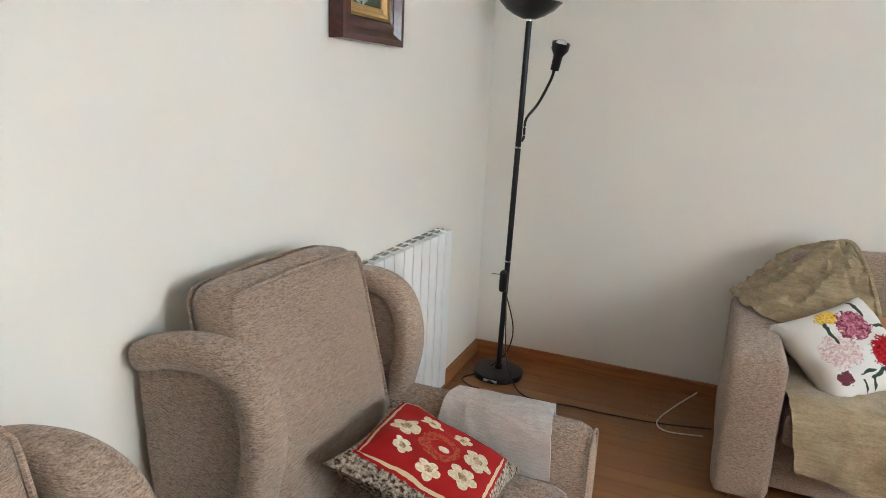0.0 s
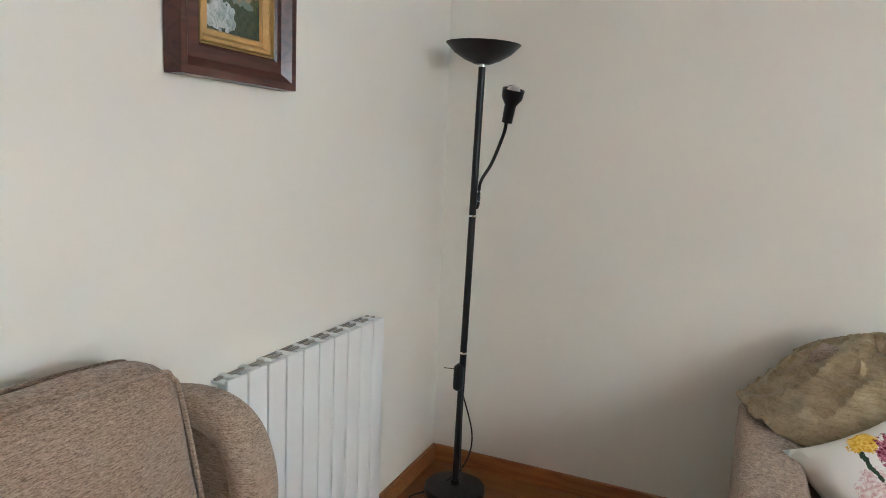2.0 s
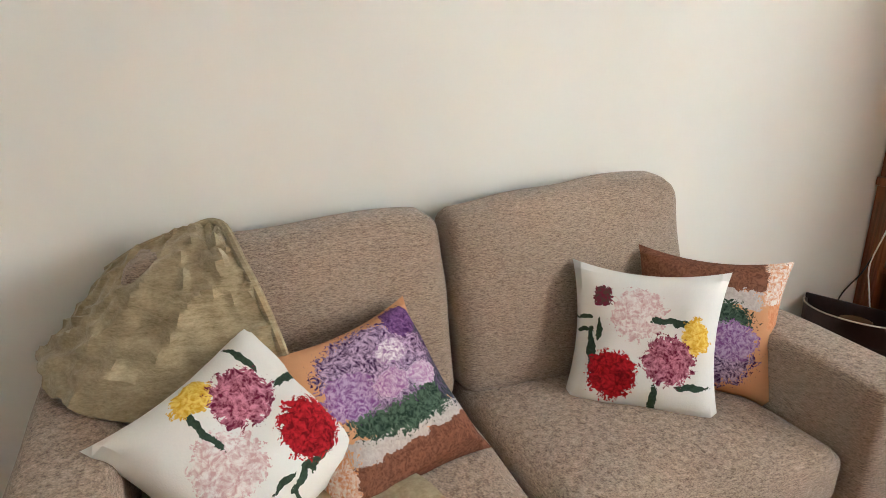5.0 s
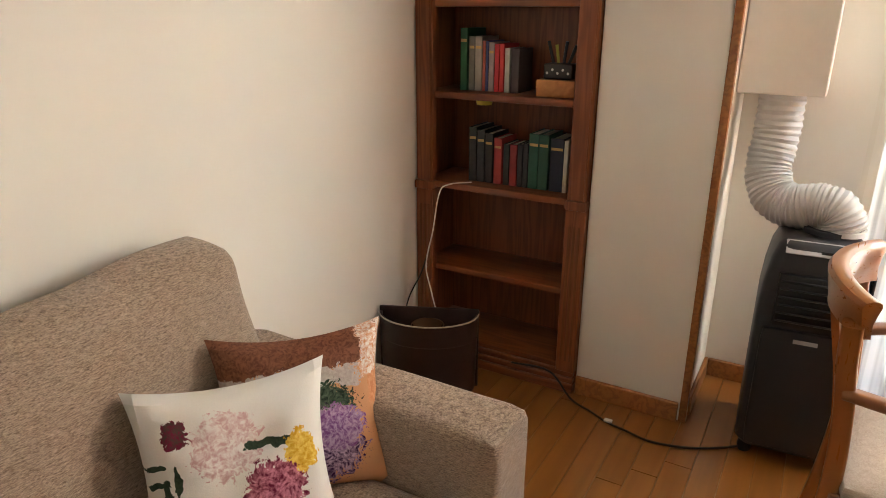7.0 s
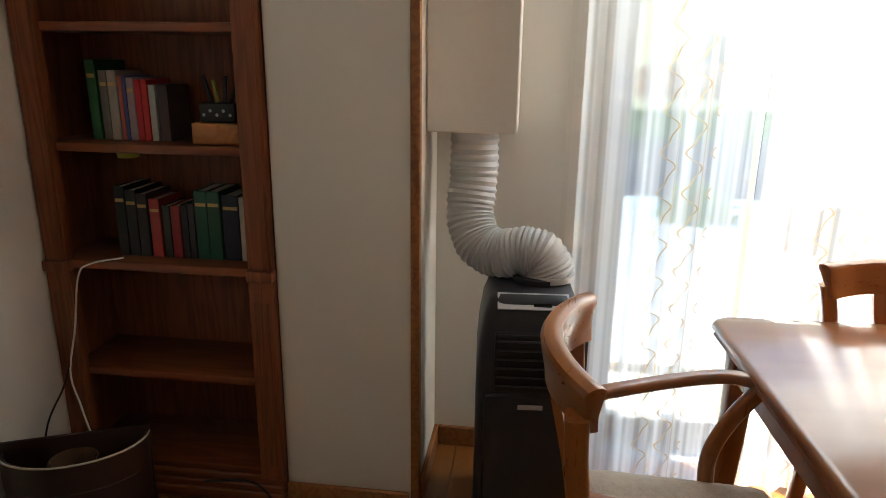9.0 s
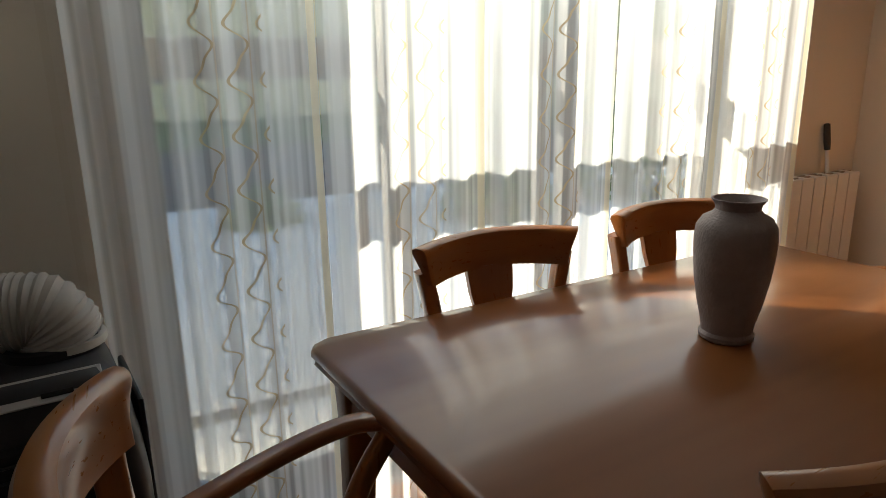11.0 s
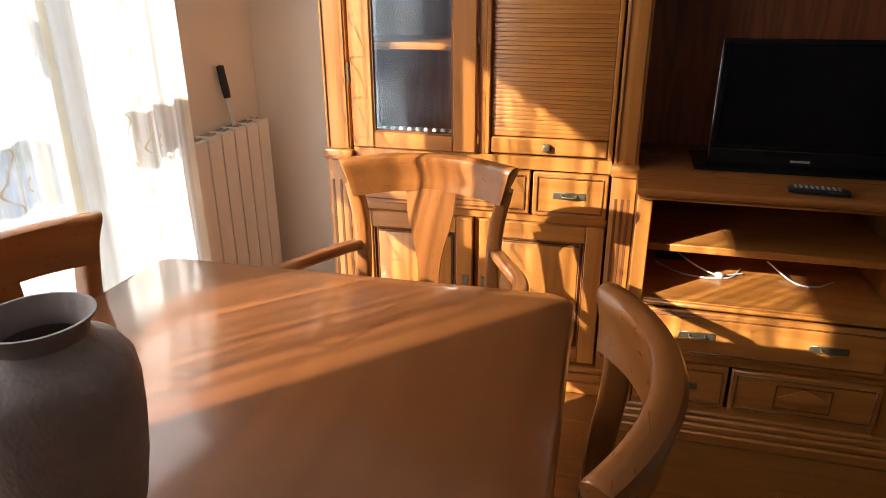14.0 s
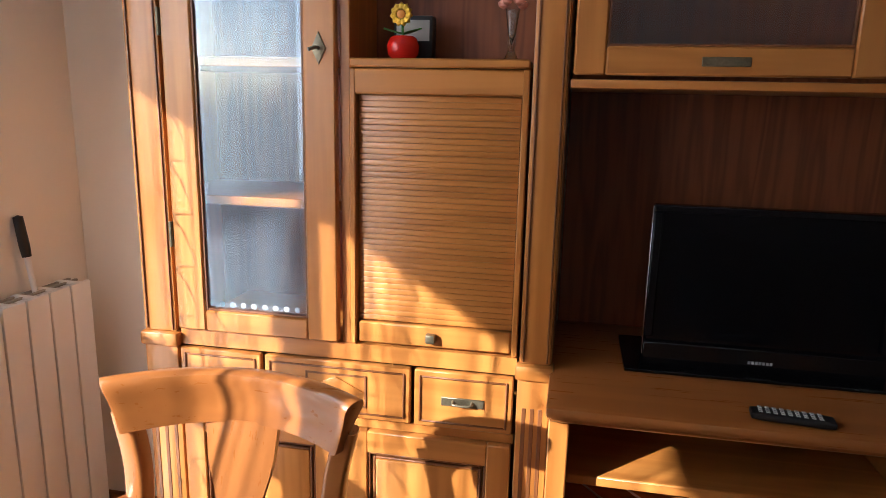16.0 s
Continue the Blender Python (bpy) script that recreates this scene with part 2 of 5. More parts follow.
# cabinet glass: silvery mirror-like sheen over a dim interior
CABGLASS, cn, cl, cb = mat("cabinet_glass")
ct, cg, cm = cn.new("ShaderNodeBsdfTransparent"), cn.new("ShaderNodeBsdfGlossy"), cn.new("ShaderNodeMixShader")
cg.inputs["Roughness"].default_value, cg.inputs["Color"].default_value = 0.14, (0.74, 0.86, 1.0, 1)
cm.inputs[0].default_value = 0.068
cl.new(ct.outputs[0], cm.inputs[1])
cl.new(cg.outputs[0], cm.inputs[2])
cl.new(cm.outputs[0], cn["Material Output"].inputs[0])

# sheer curtain: thin cloth that lets part of the sun straight through, with woven wavy cords
SHEER, sn, sl, sb = mat("sheer_curtain")
sc = sn.new("ShaderNodeTexCoord")
sp = sn.new("ShaderNodeSeparateXYZ")
sl.new(sc.outputs["Object"], sp.inputs[0])
Y, Z = sp.outputs[1], sp.outputs[2]
dens = noise_node(sn, sl, coords(sn, sl, (0, 34, 0.10)), 1.0, 1, 0.5)
wave = calc(sn, sl, "MULTIPLY", calc(sn, sl, "SINE", calc(sn, sl, "MULTIPLY", Z, 50.3)), 0.021)
saw = calc(sn, sl, "MULTIPLY", calc(sn, sl, "SINE", calc(sn, sl, "MULTIPLY", Z, 100.6)), 0.007)
loc = calc(sn, sl, "FRACT", calc(sn, sl, "DIVIDE", calc(sn, sl, "SUBTRACT", Y, 0.0), 0.075))
cord = calc(sn, sl, "ABSOLUTE", calc(sn, sl, "SUBTRACT", calc(sn, sl, "MULTIPLY", calc(sn, sl, "SUBTRACT", loc, 0.5), 0.075), calc(sn, sl, "ADD", wave, saw)))
cord = calc(sn, sl, "LESS_THAN", cord, 0.0034)
line = calc(sn, sl, "LESS_THAN", calc(sn, sl, "ABSOLUTE", calc(sn, sl, "SUBTRACT", loc, 0.12)), 0.028)
both = calc(sn, sl, "MAXIMUM", cord, calc(sn, sl, "MULTIPLY", line, 0.7))
zone = calc(sn, sl, "MULTIPLY", calc(sn, sl, "GREATER_THAN", Y, 0.125), calc(sn, sl, "LESS_THAN", Y, 0.30))
both = calc(sn, sl, "MULTIPLY", both, zone)
hem = calc(sn, sl, "LESS_THAN", calc(sn, sl, "ABSOLUTE", calc(sn, sl, "SUBTRACT", Y, 0.010)), 0.009)
solid = calc(sn, sl, "MAXIMUM", both, hem)
s_tr, s_tl, s_df, s_m1, s_m2 = (sn.new("ShaderNodeBsdfTransparent"), sn.new("ShaderNodeBsdfTranslucent"), sn.new("ShaderNodeBsdfDiffuse"),
                                sn.new("ShaderNodeMixShader"), sn.new("ShaderNodeMixShader"))
tint = mix_col(sn, sl, hem, (0.86, 0.86, 0.85), (0.76, 0.68, 0.52))
tint = mix_col(sn, sl, both, tint, (0.52, 0.41, 0.27))
sl.new(tint, s_tl.inputs[0])
sl.new(tint, s_df.inputs[0])
s_m1.inputs[0].default_value = 0.22
sl.new(s_tl.outputs[0], s_m1.inputs[1])
sl.new(s_df.outputs[0], s_m1.inputs[2])
s_tr.inputs[0].default_value = (1.0, 0.98, 0.94, 1)
see = calc(sn, sl, "MULTIPLY_ADD", dens.outputs[0], 2.3, -0.78)
see = calc(sn, sl, "MINIMUM", calc(sn, sl, "MAXIMUM", see, 0.25), 0.60)
see = calc(sn, sl, "MULTIPLY", see, calc(sn, sl, "MULTIPLY_ADD", solid, -0.92, 1.0))
sl.new(see, s_m2.inputs[0])
sl.new(s_m1.outputs[0], s_m2.inputs[1])
sl.new(s_tr.outputs[0], s_m2.inputs[2])
sl.new(s_m2.outputs[0], sn["Material Output"].inputs[0])

# ---- mesh helpers ----
def part(name, bm, material, parent=None, label=""):
    me = bpy.data.meshes.new(name)
    bm.normal_update()
    bm.to_mesh(me)
    bm.free()
    me.materials.append(material)
    for p in me.polygons:
        p.use_smooth = True
    try:
        me.set_sharp_from_angle(angle=radians(38))
    except AttributeError:
        pass
    ob = new(name, me)
    if parent is not None:
        ob.parent = parent
    return tagged(ob, label)


def thing(name, m, label, category, group=""):
    ob = new(name)
    ob.empty_display_size = 0.1
    ob.matrix_world = m
    return tagged(ob, label, category, group)


def add_box(bm, x0, x1, y0, y1, z0, z1, r=0.0, seg=2):
    x0, x1, y0, y1, z0, z1 = min(x0, x1), max(x0, x1), min(y0, y1), max(y0, y1), min(z0, z1), max(z0, z1)
    res = bmesh.ops.create_cube(bm, size=1.0, matrix=Matrix.LocRotScale(((x0 + x1) / 2, (y0 + y1) / 2, (z0 + z1) / 2), None, (x1 - x0, y1 - y0, z1 - z0)))
    if r > 0:
        edges = list({e for v in res["verts"] for e in v.link_edges})
        bmesh.ops.bevel(bm, geom=edges, offset=min(r, 0.45 * min(x1 - x0, y1 - y0, z1 - z0)), segments=seg, affect="EDGES", profile=0.5)
    return bm


def box(x0, x1, y0, y1, z0, z1, r=0.0, seg=2):
    return add_box(bmesh.new(), x0, x1, y0, y1, z0, z1, r, seg)


def lathe(profile, n=32, center=(0, 0, 0), cap=False):
    """Turned shape from (radius, height) pairs."""
    bm = bmesh.new()
    rings = []
    for r, z in profile:
        if r < 1e-5:
            rings.append([bm.verts.new((center[0], center[1], center[2] + z))])
        else:
            rings.append([bm.verts.new((center[0] + r * math.cos(2 * math.pi * i / n), center[1] + r * math.sin(2 * math.pi * i / n), center[2] + z)) for i in range(n)])
    for a, b in zip(rings, rings[1:]):
        for i in range(n):
            j = (i + 1) % n
            if len(a) == 1 and len(b) > 1:
                bm.faces.new((a[0], b[i], b[j]))
            elif len(b) == 1 and len(a) > 1:
                bm.faces.new((a[i], a[j], b[0]))
            elif len(a) > 1:
                bm.faces.new((a[i], a[j], b[j], b[i]))
    return bm


def smooth_path(points, per=8):
    """Catmull-Rom through the points."""
    p = [Vector(q) for q in points]
    p = [2 * p[0] - p[1]] + p + [2 * p[-1] - p[-2]]
    out = []
    for i in range(1, len(p) - 2):
        for k in range(per):
            t = k / per
            a, b, c, d = p[i - 1], p[i], p[i + 1], p[i + 2]
            out.append(0.5 * (2 * b + (c - a) * t + (2 * a - 5 * b + 4 * c - d) * t * t + (3 * b - a - 3 * c + d) * t ** 3))
    out.append(p[-2])
    return out


def sweep(points, section, per=8, up=(0, 0, 1), scale=None, bm=None, smooth=True):
    """A closed section of (side, up) pairs swept along a path; scale(u) gives its size on the way."""
    bm = bm or bmesh.new()
    path = smooth_path(points, per) if smooth else [Vector(q) for q in points]
    rings, up = [], Vector(up)
    for i, q in enumerate(path):
        d = (path[min(i + 1, len(path) - 1)] - path[max(i - 1, 0)]).normalized()
        side = d.cross(up)
        side = side.normalized() if side.length > 1e-4 else Vector((1, 0, 0))
        top = side.cross(d)
        u = i / (len(path) - 1)
        s = scale(u) if scale else (1, 1)
        rings.append([bm.verts.new(q + side * a * s[0] + top * b * s[1]) for a, b in section])
    n = len(section)
    for a, b in zip(rings, rings[1:]):
        for i in range(n):
            bm.faces.new((a[i], a[(i + 1) % n], b[(i + 1) % n], b[i]))
    bm.faces.new(rings[0][::-1])
    bm.faces.new(rings[-1])
    bmesh.ops.recalc_face_normals(bm, faces=bm.faces)
    return bm


def disc(r, n=10, ry=None):
    ry = ry or r
    return [(r * math.cos(2 * math.pi * i / n), ry * math.sin(2 * math.pi * i / n)) for i in range(n)]


def rrect(w, h, r, k=3):
    out = []
    for cx, cy, a in ((w / 2 - r, h / 2 - r, 0), (-w / 2 + r, h / 2 - r, 90), (-w / 2 + r, -h / 2 + r, 180), (w / 2 - r, -h / 2 + r, 270)):
        for i in range(k + 1):
            t = radians(a + 90 * i / k)
            out.append((cx + r * math.cos(t), cy + r * math.sin(t)))
    return out


def tube(points, r, per=8, n=8, smooth=True):
    return sweep(points, disc(r, n), per, smooth=smooth)


def soft(x0, x1, y0, y1, z0, z1, r, cuts=10, puff=(0, 0, 0), rough=0.0, seed=0.0, bm=None, warp=None):
    """An upholstered block: rounded all round, faces puffed out, surface a little uneven."""
    bm = bm or bmesh.new()
    b2 = bmesh.new()
    bmesh.ops.create_cube(b2, size=2.0)
    bmesh.ops.subdivide_edges(b2, edges=b2.edges[:], cuts=cuts, use_grid_fill=True)
    h = Vector(((x1 - x0) / 2, (y1 - y0) / 2, (z1 - z0) / 2))
    c = Vector(((x1 + x0) / 2, (y1 + y0) / 2, (z1 + z0) / 2))
    r = min(r, *h)
    for v in b2.verts:
        u = v.co.copy()
        p = Vector((u[i] * h[i] for i in range(3)))
        q = Vector((max(-(h[i] - r), min(h[i] - r, p[i])) for i in range(3)))
        d = p - q
        if d.length > 1e-6:
            p = q + d.normalized() * r
        for i in range(3):
            if puff[i]:
                j, k = (i + 1) % 3, (i + 2) % 3
                p[i] += u[i] * puff[i] * (1 - u[j] ** 2) * (1 - u[k] ** 2)
        w = p + c
        if rough:
            w += Vector(noise.noise_vector(w * 5 + Vector((seed, seed, 0)))) * rough
        if warp:
            w = warp(w)
        v.co = w
    me = bpy.data.meshes.new("block")
    b2.to_mesh(me)
    b2.free()
    bm.from_mesh(me)
    bpy.data.meshes.remove(me)
    return bm


def pillow(w, h, t, seed=0.0, n=18):
    """A stuffed square cushion standing in the xz plane, corners drawn out into points."""
    bm = bmesh.new()
    grid = {}
    for s in (1, -1):
        for i in range(n + 1):
            for j in range(n + 1):
                u, v = 2 * i / n - 1, 2 * j / n - 1
                if s == -1 and (abs(u) == 1 or abs(v) == 1):
                    grid[s, i, j] = grid[1, i, j]
                    continue
                pinch = 1 - 0.14 * ((1 - u * u) * v * v + 0.0)
                pinch2 = 1 - 0.14 * ((1 - v * v) * u * u)
                thick = t / 2 * ((1 - u ** 4) * (1 - v ** 4)) ** 0.55
                w3 = noise.noise((u * 2.6 + seed, v * 2.6, s * 3.0)) * 0.022
                grid[s, i, j] = bm.verts.new((u * w / 2 * pinch2, -s * (thick + w3 * (1 - u ** 4) * (1 - v ** 4)), v * h / 2 * pinch))
    for s in (1, -1):
        for i in range(n):
            for j in range(n):
                f = [grid[s, i, j], grid[s, i + 1, j], grid[s, i + 1, j + 1], grid[s, i, j + 1]]
                bm.faces.new(f if s == 1 else f[::-1])
    return bm


def prism(outline, y0, y1, r=0.0):
    """An outline in xz with thickness along y."""
    bm = bmesh.new()
    a = [bm.verts.new((x, y0, z)) for x, z in outline]
    f = bm.faces.new(a)
    ex = bmesh.ops.extrude_face_region(bm, geom=[f])
    bmesh.ops.translate(bm, verts=[v for v in ex["geom"] if isinstance(v, bmesh.types.BMVert)], vec=(0, y1 - y0, 0))
    bmesh.ops.recalc_face_normals(bm, faces=bm.faces)
    if r:
        bmesh.ops.bevel(bm, geom=bm.edges[:], offset=r, segments=2, affect="EDGES", profile=0.5)
    return bm


def structure(name, bm, material, label, category="wall"):
    return tagged(part(name, bm, material), label, category, kind="structure")


# ---- the room ----
XW, XE, YN, YS, CEILING = -1.50, 3.20, 3.44, -1.25, 2.50
floor = structure("floor", box(XW - 0.2, XE + 0.3, YS - 0.2, YN + 0.2, -0.12, -0.012), PARQUET, "warm brown oak parquet floor in narrow strips", "floor")
structure("ceiling", box(XW - 0.2, XE + 0.3, YS - 0.2, YN + 0.2, CEILING, CEILING + 0.12), CEIL, "plain white plastered ceiling", "ceiling")
def skewed(bm):
    """Turns what stands along the west wall by that wall's slight slant."""
    for v in bm.verts:
        v.co.x += (YN - v.co.y) * SLANT
    return bm
SLANT = 0.035
structure("wall_west", skewed(box(XW - 0.4, XW, YS - 0.2, YN + 0.2, -0.012, CEILING)), WALL, "cream painted wall with pictures and a radiator")
structure("wall_north", box(XW, XE, YN, YN + 0.2, -0.012, CEILING), WALL, "plain cream painted wall behind the sofa")
structure("wall_south", box(XW, XE, YS - 0.2, YS, -0.012, CEILING), WALL, "cream painted wall behind the wall unit")
# window wall with its tall opening, pier beside the bookcase
WIN_N, WIN_S, WIN_TOP, XO = 1.675, -0.52, 2.15, 3.50
ew = bmesh.new()
add_box(ew, XE, XO, WIN_N, YN + 0.2, -0.012, CEILING)
add_box(ew, XE, XO, YS - 0.2, WIN_S, -0.012, CEILING)
add_box(ew, XE, XO, WIN_S, WIN_N, WIN_TOP, CEILING)
structure("wall_east", ew, WALL, "cream painted wall around the tall curtained window")
structure("wall_pier", box(2.775, XE, 2.276, 2.698, -0.012, CEILING, 0.004), WALL, "cream painted pier with a wooden corner strip")
structure("wall_behind_bookcase", box(3.06, XE, 2.698, YN, -0.012, CEILING), WALL, "cream wall at the back of the bookcase niche")
structure("trim_pier_corner", box(2.768, 2.80, 2.264, 2.291, 0.0, CEILING, 0.003), SKIRT, "varnished wooden corner strip on the pier", "trim")
base = bmesh.new()
for b in ((XW + 0.016, 2.74, YN - 0.016, YN), (XW + 0.18, 1.70, YS, YS + 0.016), (2.76, XE, YS, YS + 0.016),
          (2.759, 2.775, 2.296, 2.696), (2.83, XE, 2.260, 2.276), (XE - 0.016, XE, 1.66, 2.260), (XE - 0.016, XE, YS + 0.016, WIN_S - 0.05)):
    add_box(base, *b, -0.010, 0.078, 0.004, 1)
structure("baseboard_west", skewed(box(XW, XW + 0.016, YS, YN, -0.010, 0.078, 0.004, 1)), SKIRT, "reddish varnished wooden skirting board", "baseboard")
structure("baseboard", base, SKIRT, "reddish varnished wooden skirting board", "baseboard")

# window: frame, mullions, panes
def window_1():
    w = thing("window_1", pose(3.40, 0, 0), "tall aluminium glazed doors onto the garden", "window")
    w["kind"] = "structure"
    fr = bmesh.new()
    for y in (WIN_S, WIN_N - 0.05):
        add_box(fr, -0.03, 0.03, y, y + 0.05, 0, WIN_TOP, 0.004, 1)
    add_box(fr, -0.03, 0.03, WIN_S + 0.05, WIN_N - 0.05, WIN_TOP - 0.06, WIN_TOP, 0.004, 1)
    add_box(fr, -0.03, 0.03, WIN_S + 0.05, WIN_N - 0.05, -0.01, 0.07, 0.004, 1)
    part("window_frame", fr, ALU, w)
    step = (WIN_N - WIN_S - 0.1) / 3
    for i in range(1, 3):
        y = WIN_S + 0.05 + i * step
        part("mullion", box(-0.028, 0.028, y - 0.04, y + 0.04, 0.07, WIN_TOP - 0.06, 0.004, 1), ALU, w)
    for i in range(3):
        y = WIN_S + 0.05 + i * step
        p = part("pane", box(-0.004, 0.004, y + 0.03, y + step - 0.03, 0.06, WIN_TOP - 0.05), PANE, w)
        p.visible_shadow = False
    part("window_sill", box(-0.2, 0.12, WIN_S, WIN_N, -0.02, -0.008, 0.003, 1), ALU, w)
window_1()

# garden railing in front of the window
rail = thing("railing", pose(3.72, 0, 0), "grey painted metal railing outside the window", "railing")
part("handrail", box(-0.03, 0.03, -1.6, 2.6, 1.27, 1.40, 0.01), ALU, rail)
part("lower_rail", box(-0.02, 0.02, -1.6, 2.6, 0.10, 0.15, 0.005), ALU, rail)
for i in range(6):
    y = -1.5 + i * 0.8
    part("post", box(-0.02, 0.02, y, y + 0.04, -0.1, 1.27, 0.004, 1), ALU, rail)

# sheer curtains: five hemmed drops on one pole
def curtain(y0, width, seed):
    bm = bmesh.new()
    ny, zs = 70, [0.015, 0.3, 0.7, 1.2, 1.7, 2.20]
    rows = []
    for z in zs:
        row = []
        for i in range(ny + 1):
            u = i / ny
            amp = 0.009 + 0.008 * noise.noise((seed, u * 4, 0))
            x = amp * math.sin(u * width * 2 * math.pi / 0.105 + 1.5 * noise.noise((seed * 3, u * 5, z * 0.4))) + 0.012 * noise.noise((u * 6, z * 1.3, seed))
            row.append(bm.verts.new((x, u * width, z)))
        rows.append(row)
    for a, b in zip(rows, rows[1:]):
        for i in range(ny):
            bm.faces.new((a[i], a[i + 1], b[i + 1], b[i]))
    c = part("curtain", bm, SHEER)
    c.matrix_world = pose(3.055, y0, 0)
    return tagged(c, "white sheer curtain with woven wavy cords, hanging to the floor", "curtain", "sheer curtains at the window")
for i, (y0, w) in enumerate(((1.285, 0.53), (0.81, 0.47), (0.335, 0.47), (-0.14, 0.47), (-0.60, 0.455))):
    curtain(y0, w, 1.7 + i * 3.1)
st = thing("shutter_strap", pose(3.186, 1.845, 0), "narrow cream shutter strap on the wall beside the curtain", "strap")
part("strap", box(-0.003, 0.0, -0.009, 0.009, 0.75, 2.30), BOXWHITE, st)
part("strap_box", box(-0.004, 0.012, -0.016, 0.016, 0.58, 0.75, 0.003, 1), WHITE, st)
tagged(part("curtain_rail", box(3.02, 3.09, -0.95, 1.95, 2.205, 2.24, 0.008), WHITE), "white curtain rail above the window", "curtain rail")

# ---- upholstered sofa ----
def sofa():
    s = thing("sofa", pose(0.7625, 3.42, 0), "taupe woven two-seat sofa against the wall", "sofa")
    W, D = 0.975, 0.94
    part("base", soft(-W + 0.05, W - 0.05, -D + 0.10, -0.02, 0.05, 0.30, 0.03, 8), SOFA, s)
    for sx in (-1, 1):
        a, b = sx * (W - 0.195), sx * W
        part("arm", soft(min(a, b), max(a, b), -D, -0.06, 0.04, 0.582, 0.030, 18, (0.004, 0.008, 0.010), 0.005, sx), SOFA, s)
        part("foot", box(sx * (W - 0.10) - 0.03, sx * (W - 0.10) + 0.03, -D + 0.06, -D + 0.12, 0, 0.045, 0.005), CASE, s)
    part("back", soft(-W + 0.2, W - 0.2, -0.17, -0.01, 0.1, 0.66, 0.05, 8), SOFA, s)
    lean = lambda w: Vector((w.x, w.y + 0.26 * (w.z - 0.44), w.z))
    slope = lambda w: lean(Vector((w.x, w.y, w.z + max(0.0, (w.z - 0.6) / 0.28) * 0.045 * (w.x - 0.15) / (0.62 if w.x > 0.15 else 0.88))))
    for x0, x1, k in ((-W + 0.197, 0.013, 1.0), (0.021, W - 0.180, 2.0)):
        part("back_cushion", soft(x0 + 0.004, x1 - 0.004, -0.345, -0.160, 0.39, 0.895 - 0.010 * k, 0.050, 18, (0.0, 0.022, 0.014), 0.014, k, warp=slope), SOFA, s)
        part("seat_cushion", soft(x0 + 0.003, min(x1 + 0.04 * (k - 1), W - 0.197) - 0.003, -D + 0.03, -0.20, 0.250, 0.405, 0.045, 14, (0, 0.012, 0.022), 0.007, k + 5), SOFA, s)
    return s
sofa()

FLORAL = printed("floral_white_print", (0.80, 0.78, 0.74),
                 [(-0.02, 0.07, 0.066, (0.60, 0.38, 0.38), (0.82, 0.77, 0.74)), (-0.15, 0.015, (0.022, 0.006), (0.05, 0.08, 0.05), (0.03, 0.05, 0.03)), (-0.135, 0.0, (0.006, 0.028), (0.05, 0.08, 0.05), (0.03, 0.05, 0.03)), (-0.115, 0.025, (0.006, 0.030), (0.05, 0.08, 0.05), (0.03, 0.05, 0.03)),
                  (-0.155, 0.05, (0.020, 0.006), (0.05, 0.08, 0.05), (0.03, 0.05, 0.03)), (-0.13, -0.05, (0.008, 0.06), (0.05, 0.08, 0.05), (0.03, 0.05, 0.03)),
                  (0.03, -0.14, (0.012, 0.045), (0.05, 0.08, 0.05), (0.03, 0.05, 0.03)), (0.12, -0.10, (0.045, 0.009), (0.05, 0.08, 0.05), (0.03, 0.05, 0.03)),
                  (0.07, 0.06, (0.06, 0.008), (0.05, 0.08, 0.05), (0.03, 0.05, 0.03)), (-0.11, 0.11, 0.026, (0.20, 0.02, 0.05), (0.10, 0.06, 0.05)),
                  (0.122, 0.025, (0.034, 0.046), (0.66, 0.36, 0.02), (0.88, 0.66, 0.14)),
                  (0.062, -0.040, 0.062, (0.14, 0.008, 0.035), (0.62, 0.24, 0.32)), (-0.075, -0.090, 0.062, (0.50, 0.012, 0.02), (0.16, 0.002, 0.006))], wobble=0.03, cells=105, ragged=1.2)
LILAC = printed("lilac_basket_print", (0.66, 0.34, 0.17),
                [(0.03, -0.165, (0.40, 0.065, 1), (0.13, 0.045, 0.025), (0.24, 0.10, 0.055)), (0.04, -0.085, (0.17, 0.024, 1), (0.46, 0.40, 0.37), (0.58, 0.52, 0.49)),
                 (-0.175, -0.14, (0.040, 0.07, 1), (0.62, 0.27, 0.13), (0.80, 0.74, 0.66)), (-0.18, -0.04, (0.035, 0.05), (0.72, 0.36, 0.18), (0.60, 0.24, 0.11)),
                 (0.045, -0.02, (0.155, 0.070), (0.015, 0.035, 0.022), (0.09, 0.14, 0.09)), (0.16, 0.04, (0.045, 0.12), (0.015, 0.030, 0.025), (0.12, 0.08, 0.16)),
                 (0.02, 0.07, (0.145, 0.095), (0.045, 0.012, 0.065), (0.56, 0.40, 0.58)), (-0.07, 0.03, (0.06, 0.05), (0.20, 0.07, 0.24), (0.50, 0.36, 0.54)),
                 (0.07, 0.085, (0.042, 0.030), (0.30, 0.16, 0.32), (0.84, 0.78, 0.80)), (0.03, 0.02, (0.045, 0.03), (0.62, 0.46, 0.58), (0.30, 0.12, 0.30)), (0.11, 0.01, (0.035, 0.03), (0.66, 0.54, 0.64), (0.40, 0.20, 0.40)),
                 (0.14, 0.15, (0.05, 0.04), (0.06, 0.015, 0.10), (0.22, 0.10, 0.28))], wobble=0.035, cells=120, ragged=1.1)

